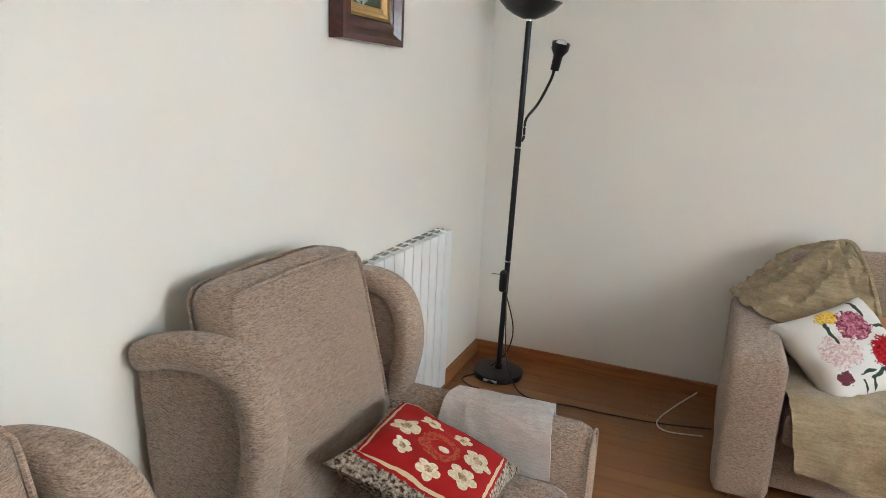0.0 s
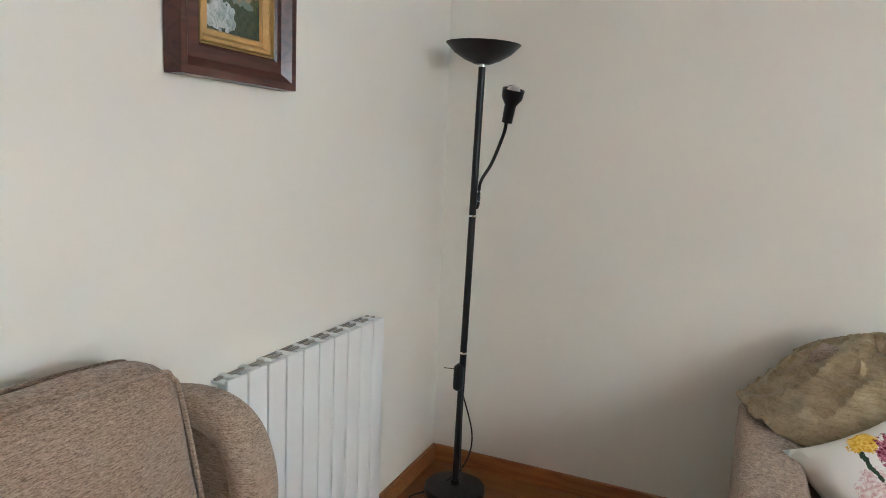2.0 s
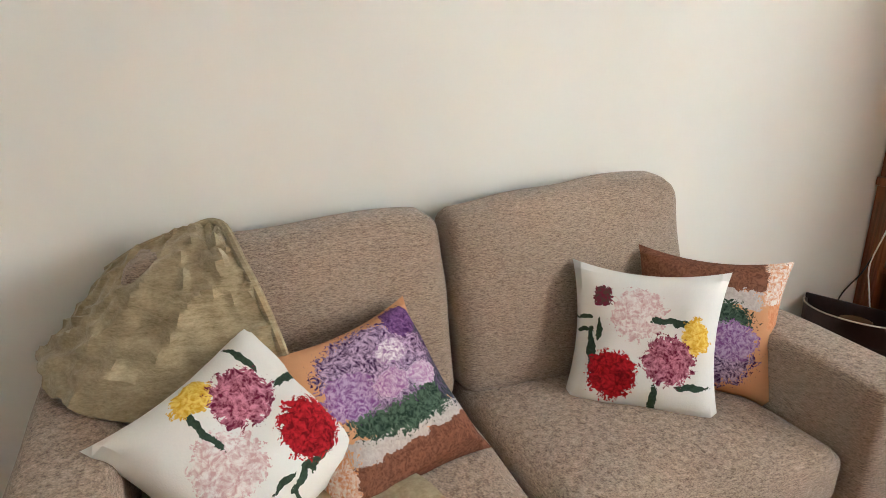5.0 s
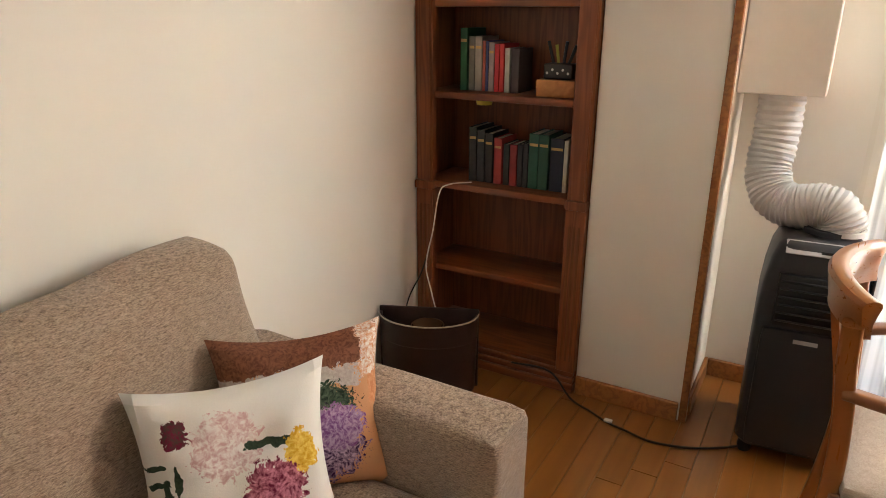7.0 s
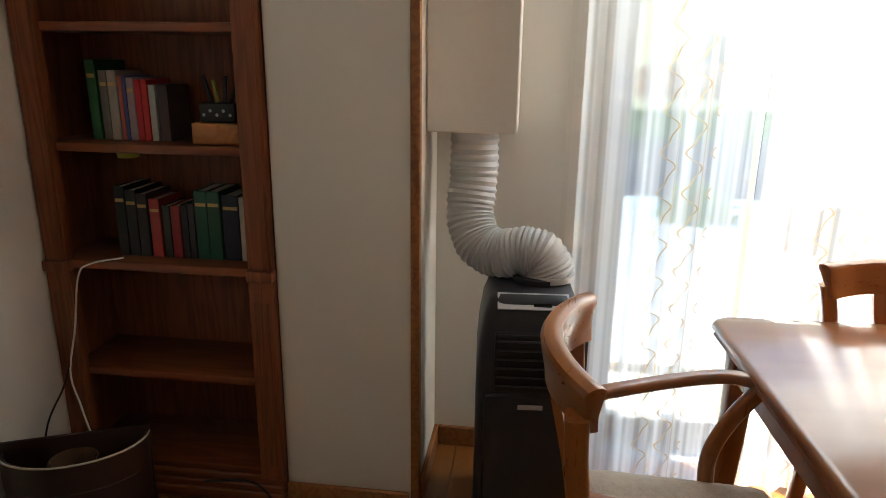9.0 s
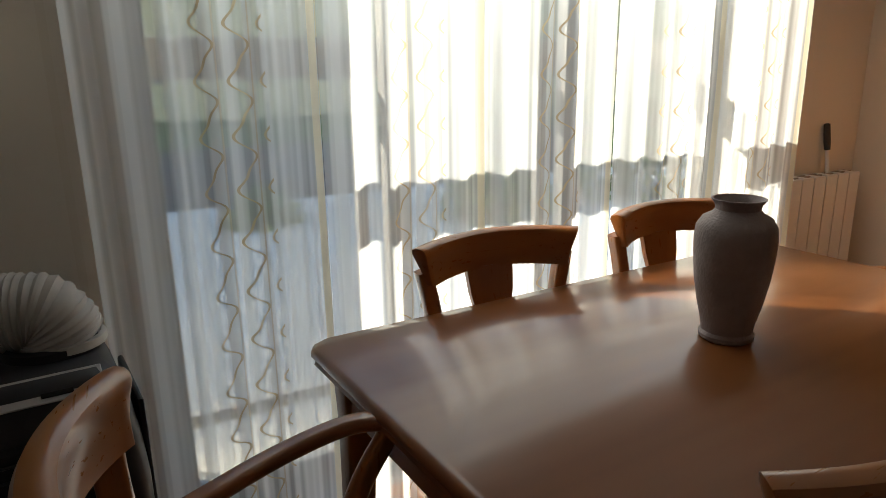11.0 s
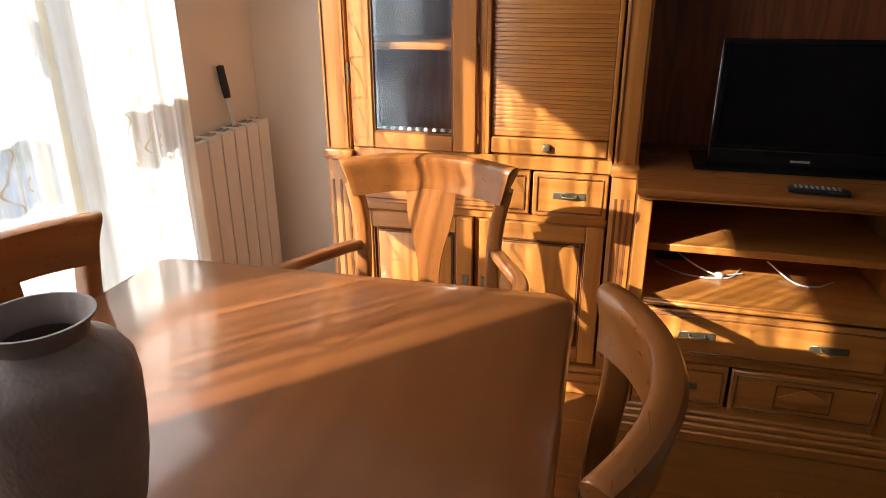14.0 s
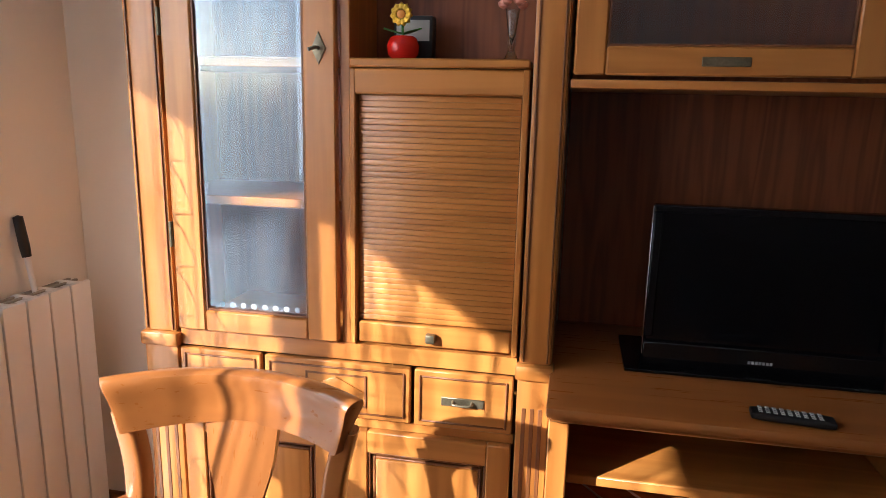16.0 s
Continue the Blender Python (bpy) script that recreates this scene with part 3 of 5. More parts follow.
def cushion(material, size, m, label):
    c = part("cushion", pillow(*size), material)
    c.matrix_world = m
    return tagged(c, label, "cushion", "cushions on the sofa")
def on_corners(a, b, n, up):
    """Pose of a cushion from the ends of one edge, the way it faces, and where that edge lies on the print."""
    a, b, n = Vector(a), Vector(b), Vector(n).normalized()
    e = (b - a).normalized()
    n = (n - e * n.dot(e)).normalized()
    d = e.cross(n)
    d = d if d.z < 0 else -d
    x, z = (e, -d) if up == "top" else (-d, -e) if up == "side" else (-e, d)
    c = (a + b) / 2 + d * 0.200
    return Matrix((Vector((x.x, -n.x, z.x, c.x)), Vector((x.y, -n.y, z.y, c.y)), Vector((x.z, -n.z, z.z, c.z)), Vector((0, 0, 0, 1))))

cushion(FLORAL, (0.41, 0.41, 0.17, 1.0), on_corners((-0.077, 2.845, 0.603), (0.232, 3.05, 0.722), (-0.40, -0.82, 0.40), "side"), "white cushion printed with carnations, leaning on the sofa")
cushion(LILAC, (0.42, 0.42, 0.15, 2.0), on_corners((0.240, 2.965, 0.660), (0.612, 3.085, 0.705), (-0.05, -0.74, 0.67), "top"), "orange cushion printed with a basket of lilac flowers")
cushion(FLORAL, (0.41, 0.41, 0.15, 3.0), on_corners((1.135, 3.10, 0.742), (1.428, 2.866, 0.747), (-0.60, -0.69, 0.39), "top"), "white cushion printed with carnations, upright on the sofa")
cushion(LILAC, (0.41, 0.41, 0.13, 4.0), on_corners((1.36, 3.115, 0.755), (1.655, 2.870, 0.748), (-0.60, -0.69, 0.36), "foot"), "basket print cushion tucked against the sofa arm")

def drape(name, label, material, rows, thick=0.012, rough=0.010, seed=0.0, cat="throw", folds=0.0, hem=False):
    """Cloth laid over a run of cross lines, each a list of points."""
    lines = [smooth_path(r, 18) for r in rows]
    cols = [smooth_path([l[i] for l in lines], 14) for i in range(len(lines[0]))]
    bm = bmesh.new()
    g = []
    for i, c in enumerate(cols):
        g.append([bm.verts.new(p + Vector(noise.noise_vector(p * 9 + Vector((seed, 0, 0)))) * rough + Vector(noise.noise_vector(p * 22)) * rough * 0.45 + Vector((0, -0.5, 1)) * rough * 0.7 * (abs(noise.noise((p.x * 11 + p.z * 7 + seed, p.y * 3, p.z * 3))) ** 0.7 - 0.3)) for p in c])
    if folds:
        for i, row in enumerate(g):
            for j, v in enumerate(row):
                u, w = i / (len(g) - 1), j / (len(row) - 1)
                wob = noise.noise((u * 3 + seed, w * 3, 0)) * 2.4
                ridge = abs(math.sin(9 * u + 5 * w + wob)) ** 0.5 + 0.7 * abs(math.sin(5 * u - 12 * w + 2 * wob)) ** 0.5 + 0.4 * abs(math.sin(17 * u + 11 * w - 3 * wob)) ** 0.5
                v.co += Vector((0, -0.7, 0.7)) * folds * (1.3 - ridge)
    for a, b in zip(g, g[1:]):
        for i in range(len(a) - 1):
            bm.faces.new((a[i], a[i + 1], b[i + 1], b[i]))
    bmesh.ops.recalc_face_normals(bm, faces=bm.faces)
    bmesh.ops.solidify(bm, geom=bm.faces[:], thickness=thick)
    cloth_part = tagged(part(name, bm, material), label, cat)
    if hem:
        border = [r[-1] for r in rows[::-1]] + rows[0][-2::-1]
        part("hem", tube([Vector(p) + Vector((0, -0.008, 0.006)) for p in border], 0.011, 6, 8), material, cloth_part, "thick rolled fleece hem")
    return cloth_part
drape("throw_blanket", "olive fleece throw bunched over the sofa's corner", THROW,
      [[(-0.05, 3.35, 0.775), (0.03, 3.34, 0.825), (0.13, 3.32, 0.862), (0.215, 3.29, 0.885)],
       [(-0.12, 3.33, 0.69), (-0.02, 3.21, 0.775), (0.12, 3.13, 0.825), (0.25, 3.10, 0.835)],
       [(-0.18, 3.32, 0.625), (-0.07, 3.12, 0.685), (0.09, 3.03, 0.720), (0.29, 3.01, 0.725)],
       [(-0.215, 3.30, 0.60), (-0.15, 3.06, 0.61), (0.02, 2.93, 0.585), (0.33, 2.94, 0.57)]], 0.016, 0.008, 2.0, folds=0.022, hem=True)
drape("seat_throw", "olive fleece throw spread over the sofa seat's edge", THROW,
      [[(0.00, 2.98, 0.445), (0.20, 3.00, 0.448), (0.42, 2.98, 0.448)],
       [(-0.005, 2.72, 0.442), (0.25, 2.70, 0.452), (0.56, 2.68, 0.448)],
       [(0.00, 2.51, 0.435), (0.28, 2.50, 0.442), (0.54, 2.51, 0.438)],
       [(0.03, 2.475, 0.34), (0.28, 2.465, 0.32), (0.46, 2.47, 0.34)],
       [(0.05, 2.47, 0.20), (0.28, 2.46, 0.18), (0.42, 2.47, 0.22)]], 0.010, 0.011, 5.0, folds=0.008)

# ---- wing armchairs ----
WING = [(0.382, 0.905), (0.30, 0.928), (0.20, 0.935), (0.125, 0.905), (0.088, 0.835), (0.082, 0.745), (0.105, 0.635), (0.125, 0.540)]
def wing_panel(sx):
    """The flat upholstered panel inside a wing's roll."""
    pts = [(p.x, p.y) for p in smooth_path([(y + 0.012, z - 0.012, 0) for y, z in WING], 4)] + [(0.345, 0.42), (0.375, 0.62)]
    bm = bmesh.new()
    rings = []
    for x, k in ((-0.030, 0.97), (-0.024, 1.0), (0.024, 1.0), (0.030, 0.97)):
        rings.append([bm.verts.new((sx * 0.322 + x, 0.27 + (y - 0.27) * k, 0.68 + (z - 0.68) * k)) for y, z in pts])
    n = len(pts)
    for p, q in zip(rings, rings[1:]):
        for i in range(n):
            bm.faces.new((p[i], p[(i + 1) % n], q[(i + 1) % n], q[i]))
    bm.faces.new(rings[0][::-1])
    bm.faces.new(rings[-1])
    bmesh.ops.recalc_face_normals(bm, faces=bm.faces)
    return bm


def wing_armchair(m, label):
    """Front towards -y."""
    c = thing("wing_armchair", m, label, "armchair", "wing armchairs along the wall")
    part("base", soft(-0.33, 0.33, -0.40, 0.30, 0.10, 0.32, 0.03, 8), SOFA, c)
    part("seat_cushion", soft(-0.27, 0.27, -0.44, 0.20, 0.31, 0.47, 0.05, 12, (0, 0.01, 0.02), 0.006), SOFA, c)
    lean = lambda w: Vector((w.x, w.y + 0.24 * (w.z - 0.45), w.z))
    part("back_frame", soft(-0.30, 0.30, 0.20, 0.27, 0.15, 0.88, 0.035, 8, warp=lean), SOFA, c)
    part("back_cushion", soft(-0.272, 0.272, 0.074, 0.215, 0.43, 1.015, 0.052, 18, (0.0, 0.020, 0.008), 0.006, 3.0, warp=lean), SOFA, c)
    for y in (0.086, 0.203):
        corners = [(-0.215, 0.438), (0.0, 0.433), (0.215, 0.438), (0.250, 0.455), (0.263, 0.50), (0.266, 0.72), (0.263, 0.945), (0.250, 0.990), (0.215, 1.007), (0.0, 1.014), (-0.215, 1.007), (-0.250, 0.990), (-0.263, 0.945), (-0.266, 0.72), (-0.263, 0.50), (-0.250, 0.455), (-0.215, 0.438)]
        part("piping", tube([lean(Vector((x, y, z))) for x, z in corners], 0.0055, 5, 6), SOFA, c)
    for sx in (-1, 1):
        w = part("wing", wing_panel(sx), SOFA, c)
        part("wing_roll", sweep([(sx * 0.326, y, z - 0.028) for y, z in WING], rrect(0.066, 0.104, 0.030, 5), 6, up=(1, 0, 0)), SOFA, w)
        part("arm", soft(sx * 0.325 - 0.058, sx * 0.325 + 0.058, -0.470, 0.24, 0.09, 0.605, 0.046, 14, (0.004, 0.006, 0.006), 0.004, sx), SOFA, c)
        part("arm_piping", tube([(sx * 0.325 + dx, -0.466, z) for dx, z in ((-0.052, 0.12), (-0.053, 0.40), (-0.048, 0.555), (-0.022, 0.594), (0.022, 0.594), (0.048, 0.555), (0.053, 0.40), (0.052, 0.12))], 0.004, 4, 6), SOFA, c)
        for y in (-0.37, 0.26):
            part("leg", lathe([(0.018, 0), (0.026, 0.08), (0.03, 0.11)], 12, (sx * 0.28, y, 0)), CASE, c)
    return c
chair_a = wing_armchair(pose(-1.0, 1.345, 0, 0, 0, 89.5), "taupe woven wing armchair with a grey fleece on one arm")
copy_thing(chair_a, pose(-0.90, 0.290, 0, 0, 0, 91))

CREAM, PALE, INK, CHECK = (0.62, 0.50, 0.30), (0.78, 0.70, 0.54), (0.06, 0.022, 0.018), (0.52, 0.46, 0.34)
flowers = [(0, 0, 0.052, (0.42, 0.10, 0.04), (0.36, 0.012, 0.012)), (0.006, 0.004, 0.030, (0.36, 0.012, 0.012), (0.36, 0.012, 0.012)), (0.012, 0, 0.014, CREAM, PALE)]
for k in range(7):
    fu, fv = 0.100 * math.cos(k * 0.898 + 0.3), 0.100 * math.sin(k * 0.898 + 0.3)
    fr = (0.036, 0.024, 0.030)[k % 3]
    flowers += [(fu + fr * 0.68 * math.cos(q * 1.257), fv + fr * 0.68 * math.sin(q * 1.257), fr * 0.42, CREAM, PALE) for q in range(5)]
    flowers += [(fu, fv, fr * 0.34, (0.25, 0.16, 0.06), CREAM)]
for sgn in (-1, 1):
    flowers += [(sgn * 0.146, 0, (0.004, 0.15), CREAM, CREAM), (0, sgn * 0.146, (0.15, 0.004), CREAM, CREAM),
                (sgn * 0.182, 0, (0.026, 0.9), CHECK, INK), (0, sgn * 0.182, (0.9, 0.026), CHECK, INK)]
RED = printed("red_damask_print", (0.36, 0.012, 0.012), flowers, wobble=0.006, cells=110, ragged=0.5)
rc = part("cushion", pillow(0.40, 0.40, 0.12, 8.0), RED)
rc.matrix_world = Matrix(((0.942, -0.323, -0.081, -0.870), (0.059, -0.077, 0.995, 1.375), (-0.330, -0.943, -0.054, 0.556), (0, 0, 0, 1)))
tagged(rc, "red damask cushion with cream flowers on the armchair", "cushion")
over_arm = pose(-1.0, 1.335, 0, 0, 0, 92)
drape("arm_blanket", "folded grey fleece blanket hanging over the armchair's arm", FLEECE,
      [[over_arm @ Vector((x, y, z)) for y in (-0.055 - 0.008 * k, -0.20, -0.385 + 0.005 * k)] for k, (x, z) in
       enumerate(((0.250, 0.46), (0.254, 0.56), (0.278, 0.622), (0.325, 0.632), (0.375, 0.620), (0.398, 0.54), (0.400, 0.40)))], 0.014, 0.004, 9.0, folds=0.004)

# ---- radiators ----
def radiator(m, count, label, pitch=0.08, height=0.74):
    """Sections side by side along +x, front towards -y, standing on brackets."""
    r = thing("radiator", m, label, "radiator", "white panel radiators")
    for i in range(count):
        x = i * pitch
        bm = box(x + 0.003, x + pitch - 0.003, -0.052, -0.040, 0, height, 0.004)
        add_box(bm, x + 0.028, x + pitch - 0.028, -0.040, 0.03, 0.0, height, 0.004, 1)
        add_box(bm, x + 0.006, x + pitch - 0.006, 0.020, 0.030, 0.02, height - 0.02, 0.003, 1)
        add_box(bm, x + 0.004, x + pitch - 0.004, -0.036, 0.024, height - 0.016, height - 0.008, 0.002, 1)
        add_box(bm, x + 0.012, x + pitch - 0.012, -0.030, 0.016, 0.03, 0.07, 0.004, 1)
        part("section", bm, WHITE, r)
    for z0, y0, y1 in ((height - 0.007, -0.012, -0.002), (height - 0.007, 0.012, 0.022)):
        part("top_grille", box(0.004, count * pitch - 0.004, y0, y1, z0, z0 + 0.006, 0.001, 1), DUSTY, r, "dusty grey top grille")
    part("wall_bracket", box(0.1, 0.14, 0.03, 0.05, 0.5, 0.56, 0.003, 1), WHITE, r)
    part("wall_bracket", box((count - 1) * pitch - 0.1, (count - 1) * pitch - 0.06, 0.03, 0.05, 0.5, 0.56, 0.003, 1), WHITE, r)
    v = part("valve", lathe([(0.0, 0), (0.016, 0.0), (0.018, 0.02), (0.012, 0.05), (0.0, 0.05)], 12, (count * pitch + 0.02, 0, 0.05)), WHITE, r)
    part("pipe", tube([(count * pitch + 0.02, 0, 0.06), (count * pitch + 0.02, 0, -0.06), (count * pitch + 0.02, 0, -0.125)], 0.008), WHITE, r)
    return r
radiator(pose(-1.442, 1.94, 0.106, 0, 0, 90), 10, "white sectioned radiator under the pictures")
radiator(pose(3.15, -0.58, 0.10, 0, 0, -90), 7, "white sectioned radiator beside the curtain")
br = thing("radiator_brush", pose(3.155, -0.990, 0.845, 0, 8, 0), "black-handled brush tucked behind the radiator", "brush")
part("handle", lathe([(0, 0.09), (0.012, 0.09), (0.014, 0.12), (0.013, 0.20), (0, 0.205)], 12), DARKPLASTIC, br)
part("shaft", lathe([(0.007, -0.05), (0.008, 0.09), (0, 0.09)], 10), WHITE, br)

# ---- pictures ----
SCENE_A = printed("river_landscape", (0.20, 0.23, 0.20),
                  [(0, 0.16, (0.3, 0.09), (0.30, 0.42, 0.52), (0.62, 0.66, 0.66)), (-0.09, 0.08, (0.05, 0.14), (0.04, 0.055, 0.03), (0.10, 0.12, 0.06)),
                   (0.10, 0.05, (0.05, 0.16), (0.05, 0.06, 0.035), (0.12, 0.13, 0.06)), (0, -0.02, (0.14, 0.03), (0.30, 0.16, 0.10), (0.40, 0.30, 0.20)),
                   (0.0, -0.12, (0.20, 0.06), (0.05, 0.07, 0.045), (0.09, 0.10, 0.06)), (-0.05, -0.10, (0.06, 0.035), (0.55, 0.58, 0.58), (0.25, 0.30, 0.30))], flat=(1, 2), wobble=0.06, rough=0.5, cells=70)
def picture(y0, y1, z0, z1, label):
    w, h = y1 - y0, z1 - z0
    p = thing("picture", pose(XW + 0.005 + SLANT * (YN - (y0 + y1) / 2), (y0 + y1) / 2, (z0 + z1) / 2, 0, 0, 2), label, "picture", "framed pictures on the wall")
    def ring(name, a, b, x0, x1, material):
        """A mitred border between two insets, sloping from x0 at the outside to x1 inside."""
        bm = bmesh.new()
        q = [(-w / 2 + a, -h / 2 + a), (w / 2 - a, -h / 2 + a), (w / 2 - a, h / 2 - a), (-w / 2 + a, h / 2 - a)]
        s = [(-w / 2 + b, -h / 2 + b), (w / 2 - b, -h / 2 + b), (w / 2 - b, h / 2 - b), (-w / 2 + b, h / 2 - b)]
        for i in range(4):
            j = (i + 1) % 4
            loops = [[(0.0, *q[k]), (x0, *q[k]), (x0 * 1.0, *(Vector(q[k]).lerp(Vector(s[k]), 0.25))), (x1 * 0.8, *(Vector(q[k]).lerp(Vector(s[k]), 0.55))), (x1, *(Vector(q[k]).lerp(Vector(s[k]), 0.9))), (x1 - 0.006, *s[k]), (0.0, *s[k])] for k in (i, j)]
            va, vb = ([bm.verts.new(v) for v in l] for l in loops)
            for k in range(len(va) - 1):
                bm.faces.new((va[k], vb[k], vb[k + 1], va[k + 1]))
        bmesh.ops.remove_doubles(bm, verts=bm.verts, dist=1e-5)
        bmesh.ops.recalc_face_normals(bm, faces=bm.faces)
        part(name, bm, material, p)
    ring("frame", 0.0, 0.075, 0.048, 0.036, FRAMEWOOD)
    ring("gilt_edge", 0.0755, 0.084, 0.032, 0.030, GOLD)
    ring("liner", 0.0845, 0.115, 0.026, 0.020, LINER)
    part("canvas", box(0.006, 0.014, -w / 2 + 0.11, w / 2 - 0.11, -h / 2 + 0.11, h / 2 - 0.11), SCENE_A, p, "dark river landscape painting")
    return p
picture(1.800, 2.224, 1.585, 2.085, "river landscape painting in a dark wooden frame")
picture(0.96, 1.585, 1.700, 2.19, "wide landscape painting in a dark wooden frame")

# ---- floor lamp ----
def floor_lamp():
    l = thing("floor_lamp", pose(-1.277, 3.19, 0, 0.8, 1.4, 0), "black torchere floor lamp with a bendy reading arm", "floor lamp")
    part("base", lathe([(0, 0.0), (0.128, 0.0), (0.130, 0.012), (0.127, 0.030), (0.10, 0.036), (0.02, 0.04), (0.02, 0.06), (0, 0.06)], 40), BLACK, l)
    for z0, z1 in ((0.05, 0.62), (0.625, 1.19), (1.195, 1.772)):
        part("pole", lathe([(0, z0), (0.014, z0), (0.014, z1), (0, z1)], 16), BLACK, l)
    for z in (0.6225, 1.1925, 1.774):
        part("collar", lathe([(0, z - 0.004), (0.0155, z - 0.004), (0.0155, z + 0.004), (0, z + 0.004)], 16), CHROME, l)
    part("bowl", lathe([(0, 1.75), (0.03, 1.752), (0.07, 1.768), (0.11, 1.792), (0.142, 1.825), (0.145, 1.828), (0.138, 1.826), (0.10, 1.795), (0.05, 1.775), (0, 1.77)], 40, (0, 0, 0.028)), BLACK, l)
    part("dimmer", box(-0.03, 0.012, -0.035, 0.02, 0.46, 0.575, 0.018, 4), BLACK, l)
    part("dimmer_pin", tube([(-0.02, -0.01, 0.55), (-0.07, -0.03, 0.552)], 0.002, smooth=False), BLACK, l)
    part("reading_arm", tube([(0.02, -0.01, 1.225), (0.03, -0.02, 1.25), (0.035, -0.025, 1.33), (0.115, -0.13, 1.41), (0.185, -0.22, 1.515), (0.205, -0.25, 1.568)], 0.0065), BLACK, l)
    sp = part("spot_shade", lathe([(0, 0), (0.018, 0.0), (0.020, 0.06), (0.036, 0.085), (0.038, 0.115), (0.034, 0.115), (0.030, 0.09), (0, 0.085)], 24), BLACK, l)
    sp.matrix_local = pose(0.205, -0.25, 1.558, 10, 12, 0)
    bulb = part("bulb", lathe([(0, 0.086), (0.022, 0.09), (0.026, 0.11), (0.018, 0.125), (0, 0.13)], 20), CHROME, sp)
    part("label_plate", box(-0.035, 0.035, -0.1285, -0.126, 0.010, 0.022), PANELGREY, l)
floor_lamp()
def cable(name, label, points, r, material):
    c = part(name, tube(points, r, 10, 6), material)
    return tagged(c, label, "cable")
cable("lamp_cable", "black lamp cable trailing along the skirting", [(-1.255, 3.165, 0.47), (-1.24, 3.14, 0.35), (-1.20, 3.07, 0.15), (-1.12, 3.02, 0.02), (-1.0, 2.98, 0.006), (-0.85, 3.0, 0.006), (-0.70, 3.0, 0.006), (-0.45, 3.02, 0.006), (-0.22, 3.08, 0.006)], 0.0035, CABLE)
cable("lamp_cable", "loop of black cable beside the lamp foot", [(-1.265, 3.19, 0.46), (-1.22, 3.22, 0.25), (-1.26, 3.22, 0.10), (-1.36, 3.16, 0.012), (-1.42, 3.05, 0.006), (-1.36, 2.98, 0.006), (-1.30, 2.97, 0.006)], 0.0035, CABLE)
cable("white_cable", "thin white cable curling up beside the sofa", [(-0.30, 3.0, 0.20), (-0.40, 2.99, 0.10), (-0.45, 2.98, 0.03), (-0.40, 2.96, 0.006), (-0.25, 2.99, 0.006)], 0.003, CABLEWHITE)

# ---- bookcase in its niche ----
def bookcase():
    b = thing("bookcase", pose(2.755, 2.700, 0), "tall brown oak bookcase built into a niche", "bookcase")
    W = 0.738
    part("side_panel", box(0.03, 0.295, 0.002, 0.022, 0, 2.24), CASE, b)
    part("side_panel", box(0.03, 0.295, W - 0.022, W - 0.002, 0, 2.24), CASE, b)
    part("back_panel", box(0.285, 0.297, 0.022, W - 0.022, 0.05, 2.24), CASE, b)
    for y0, y1 in ((0.0, 0.082), (W - 0.086, W - 0.002)):
        part("pilaster", box(-0.002, 0.03, y0 + 0.004, y1 - 0.004, 0.80, 2.24, 0.003, 1), CASE, b)
        part("pilaster_bead", box(-0.007, -0.003, y0 + 0.010, y0 + 0.015, 0.80, 2.24, 0.001, 1), CASE, b)
        low = part("pilaster_base", box(-0.004, 0.03, y0 + 0.002, y1 - 0.002, 0.09, 0.765, 0.003, 1), CASE, b)
        # Thin dark strips paint in the shade of carved grooves.
        for k in range(3):
            y = y0 + 0.018 + k * 0.0185
            part("flute", box(-0.0065, -0.0045, y, y + 0.009, 0.14, 0.70, 0.0008, 1), OAK_DARK, low)
        part("capital", box(-0.016, 0.03, y0 - 0.0, y1 + 0.0, 0.765, 0.800, 0.006), CASE, b)
    for i, z in enumerate((0.12, 0.435, 0.80, 1.160, 1.500, 1.845)):
        part("shelf", box(0.012 if i in (0, 2) else 0.022, 0.285, 0.022, W - 0.022, z - 0.026, z, 0.004), CASE_H, b)
    pl = box(-0.010, 0.05, 0.004, W - 0.006, 0.0, 0.04, 0.004, 1)
    add_box(pl, -0.004, 0.05, 0.006, W - 0.008, 0.04, 0.065, 0.004, 1)
    add_box(pl, 0.004, 0.05, 0.008, W - 0.01, 0.065, 0.094, 0.004, 1)
    part("plinth", pl, CASE_H, b)
    part("cornice", box(-0.03, 0.297, 0.0, W - 0.002, 2.24, 2.30, 0.015), CASE_H, b)
bookcase()

def book_row(items, z, x, y):
    for w, h, d, col, gap in items:
        y -= w + gap
        m = plain("cover", col, 0.5, grain=0.18, gscale=60)
        bm = box(x, x + d, y, y + 0.003, z, z + h, 0.001, 1)
        add_box(bm, x, x + d, y + w - 0.003, y + w, z, z + h, 0.001, 1)
        add_box(bm, x, x + 0.003, y + 0.002, y + w - 0.002, z, z + h, 0.001, 1)
        bk = thing("book", pose(0, 0, 0), "book standing on the bookcase shelf", "book", "books in the bookcase")
        part("cover", bm, m, bk)
        part("pages", box(x + 0.004, x + d - 0.004, y + 0.0032, y + w - 0.0032, z + 0.004, z + h - 0.004), PAPER, bk)
        if w > 0.022 and h > 0.18:
            part("spine_band", box(x - 0.0008, x + 0.0002, y + 0.003, y + w - 0.003, z + h * 0.78, z + h * 0.83), LINER, bk)
PAPER = plain("paper", (0.66, 0.62, 0.52), 0.8, grain=0.1, gscale=150)
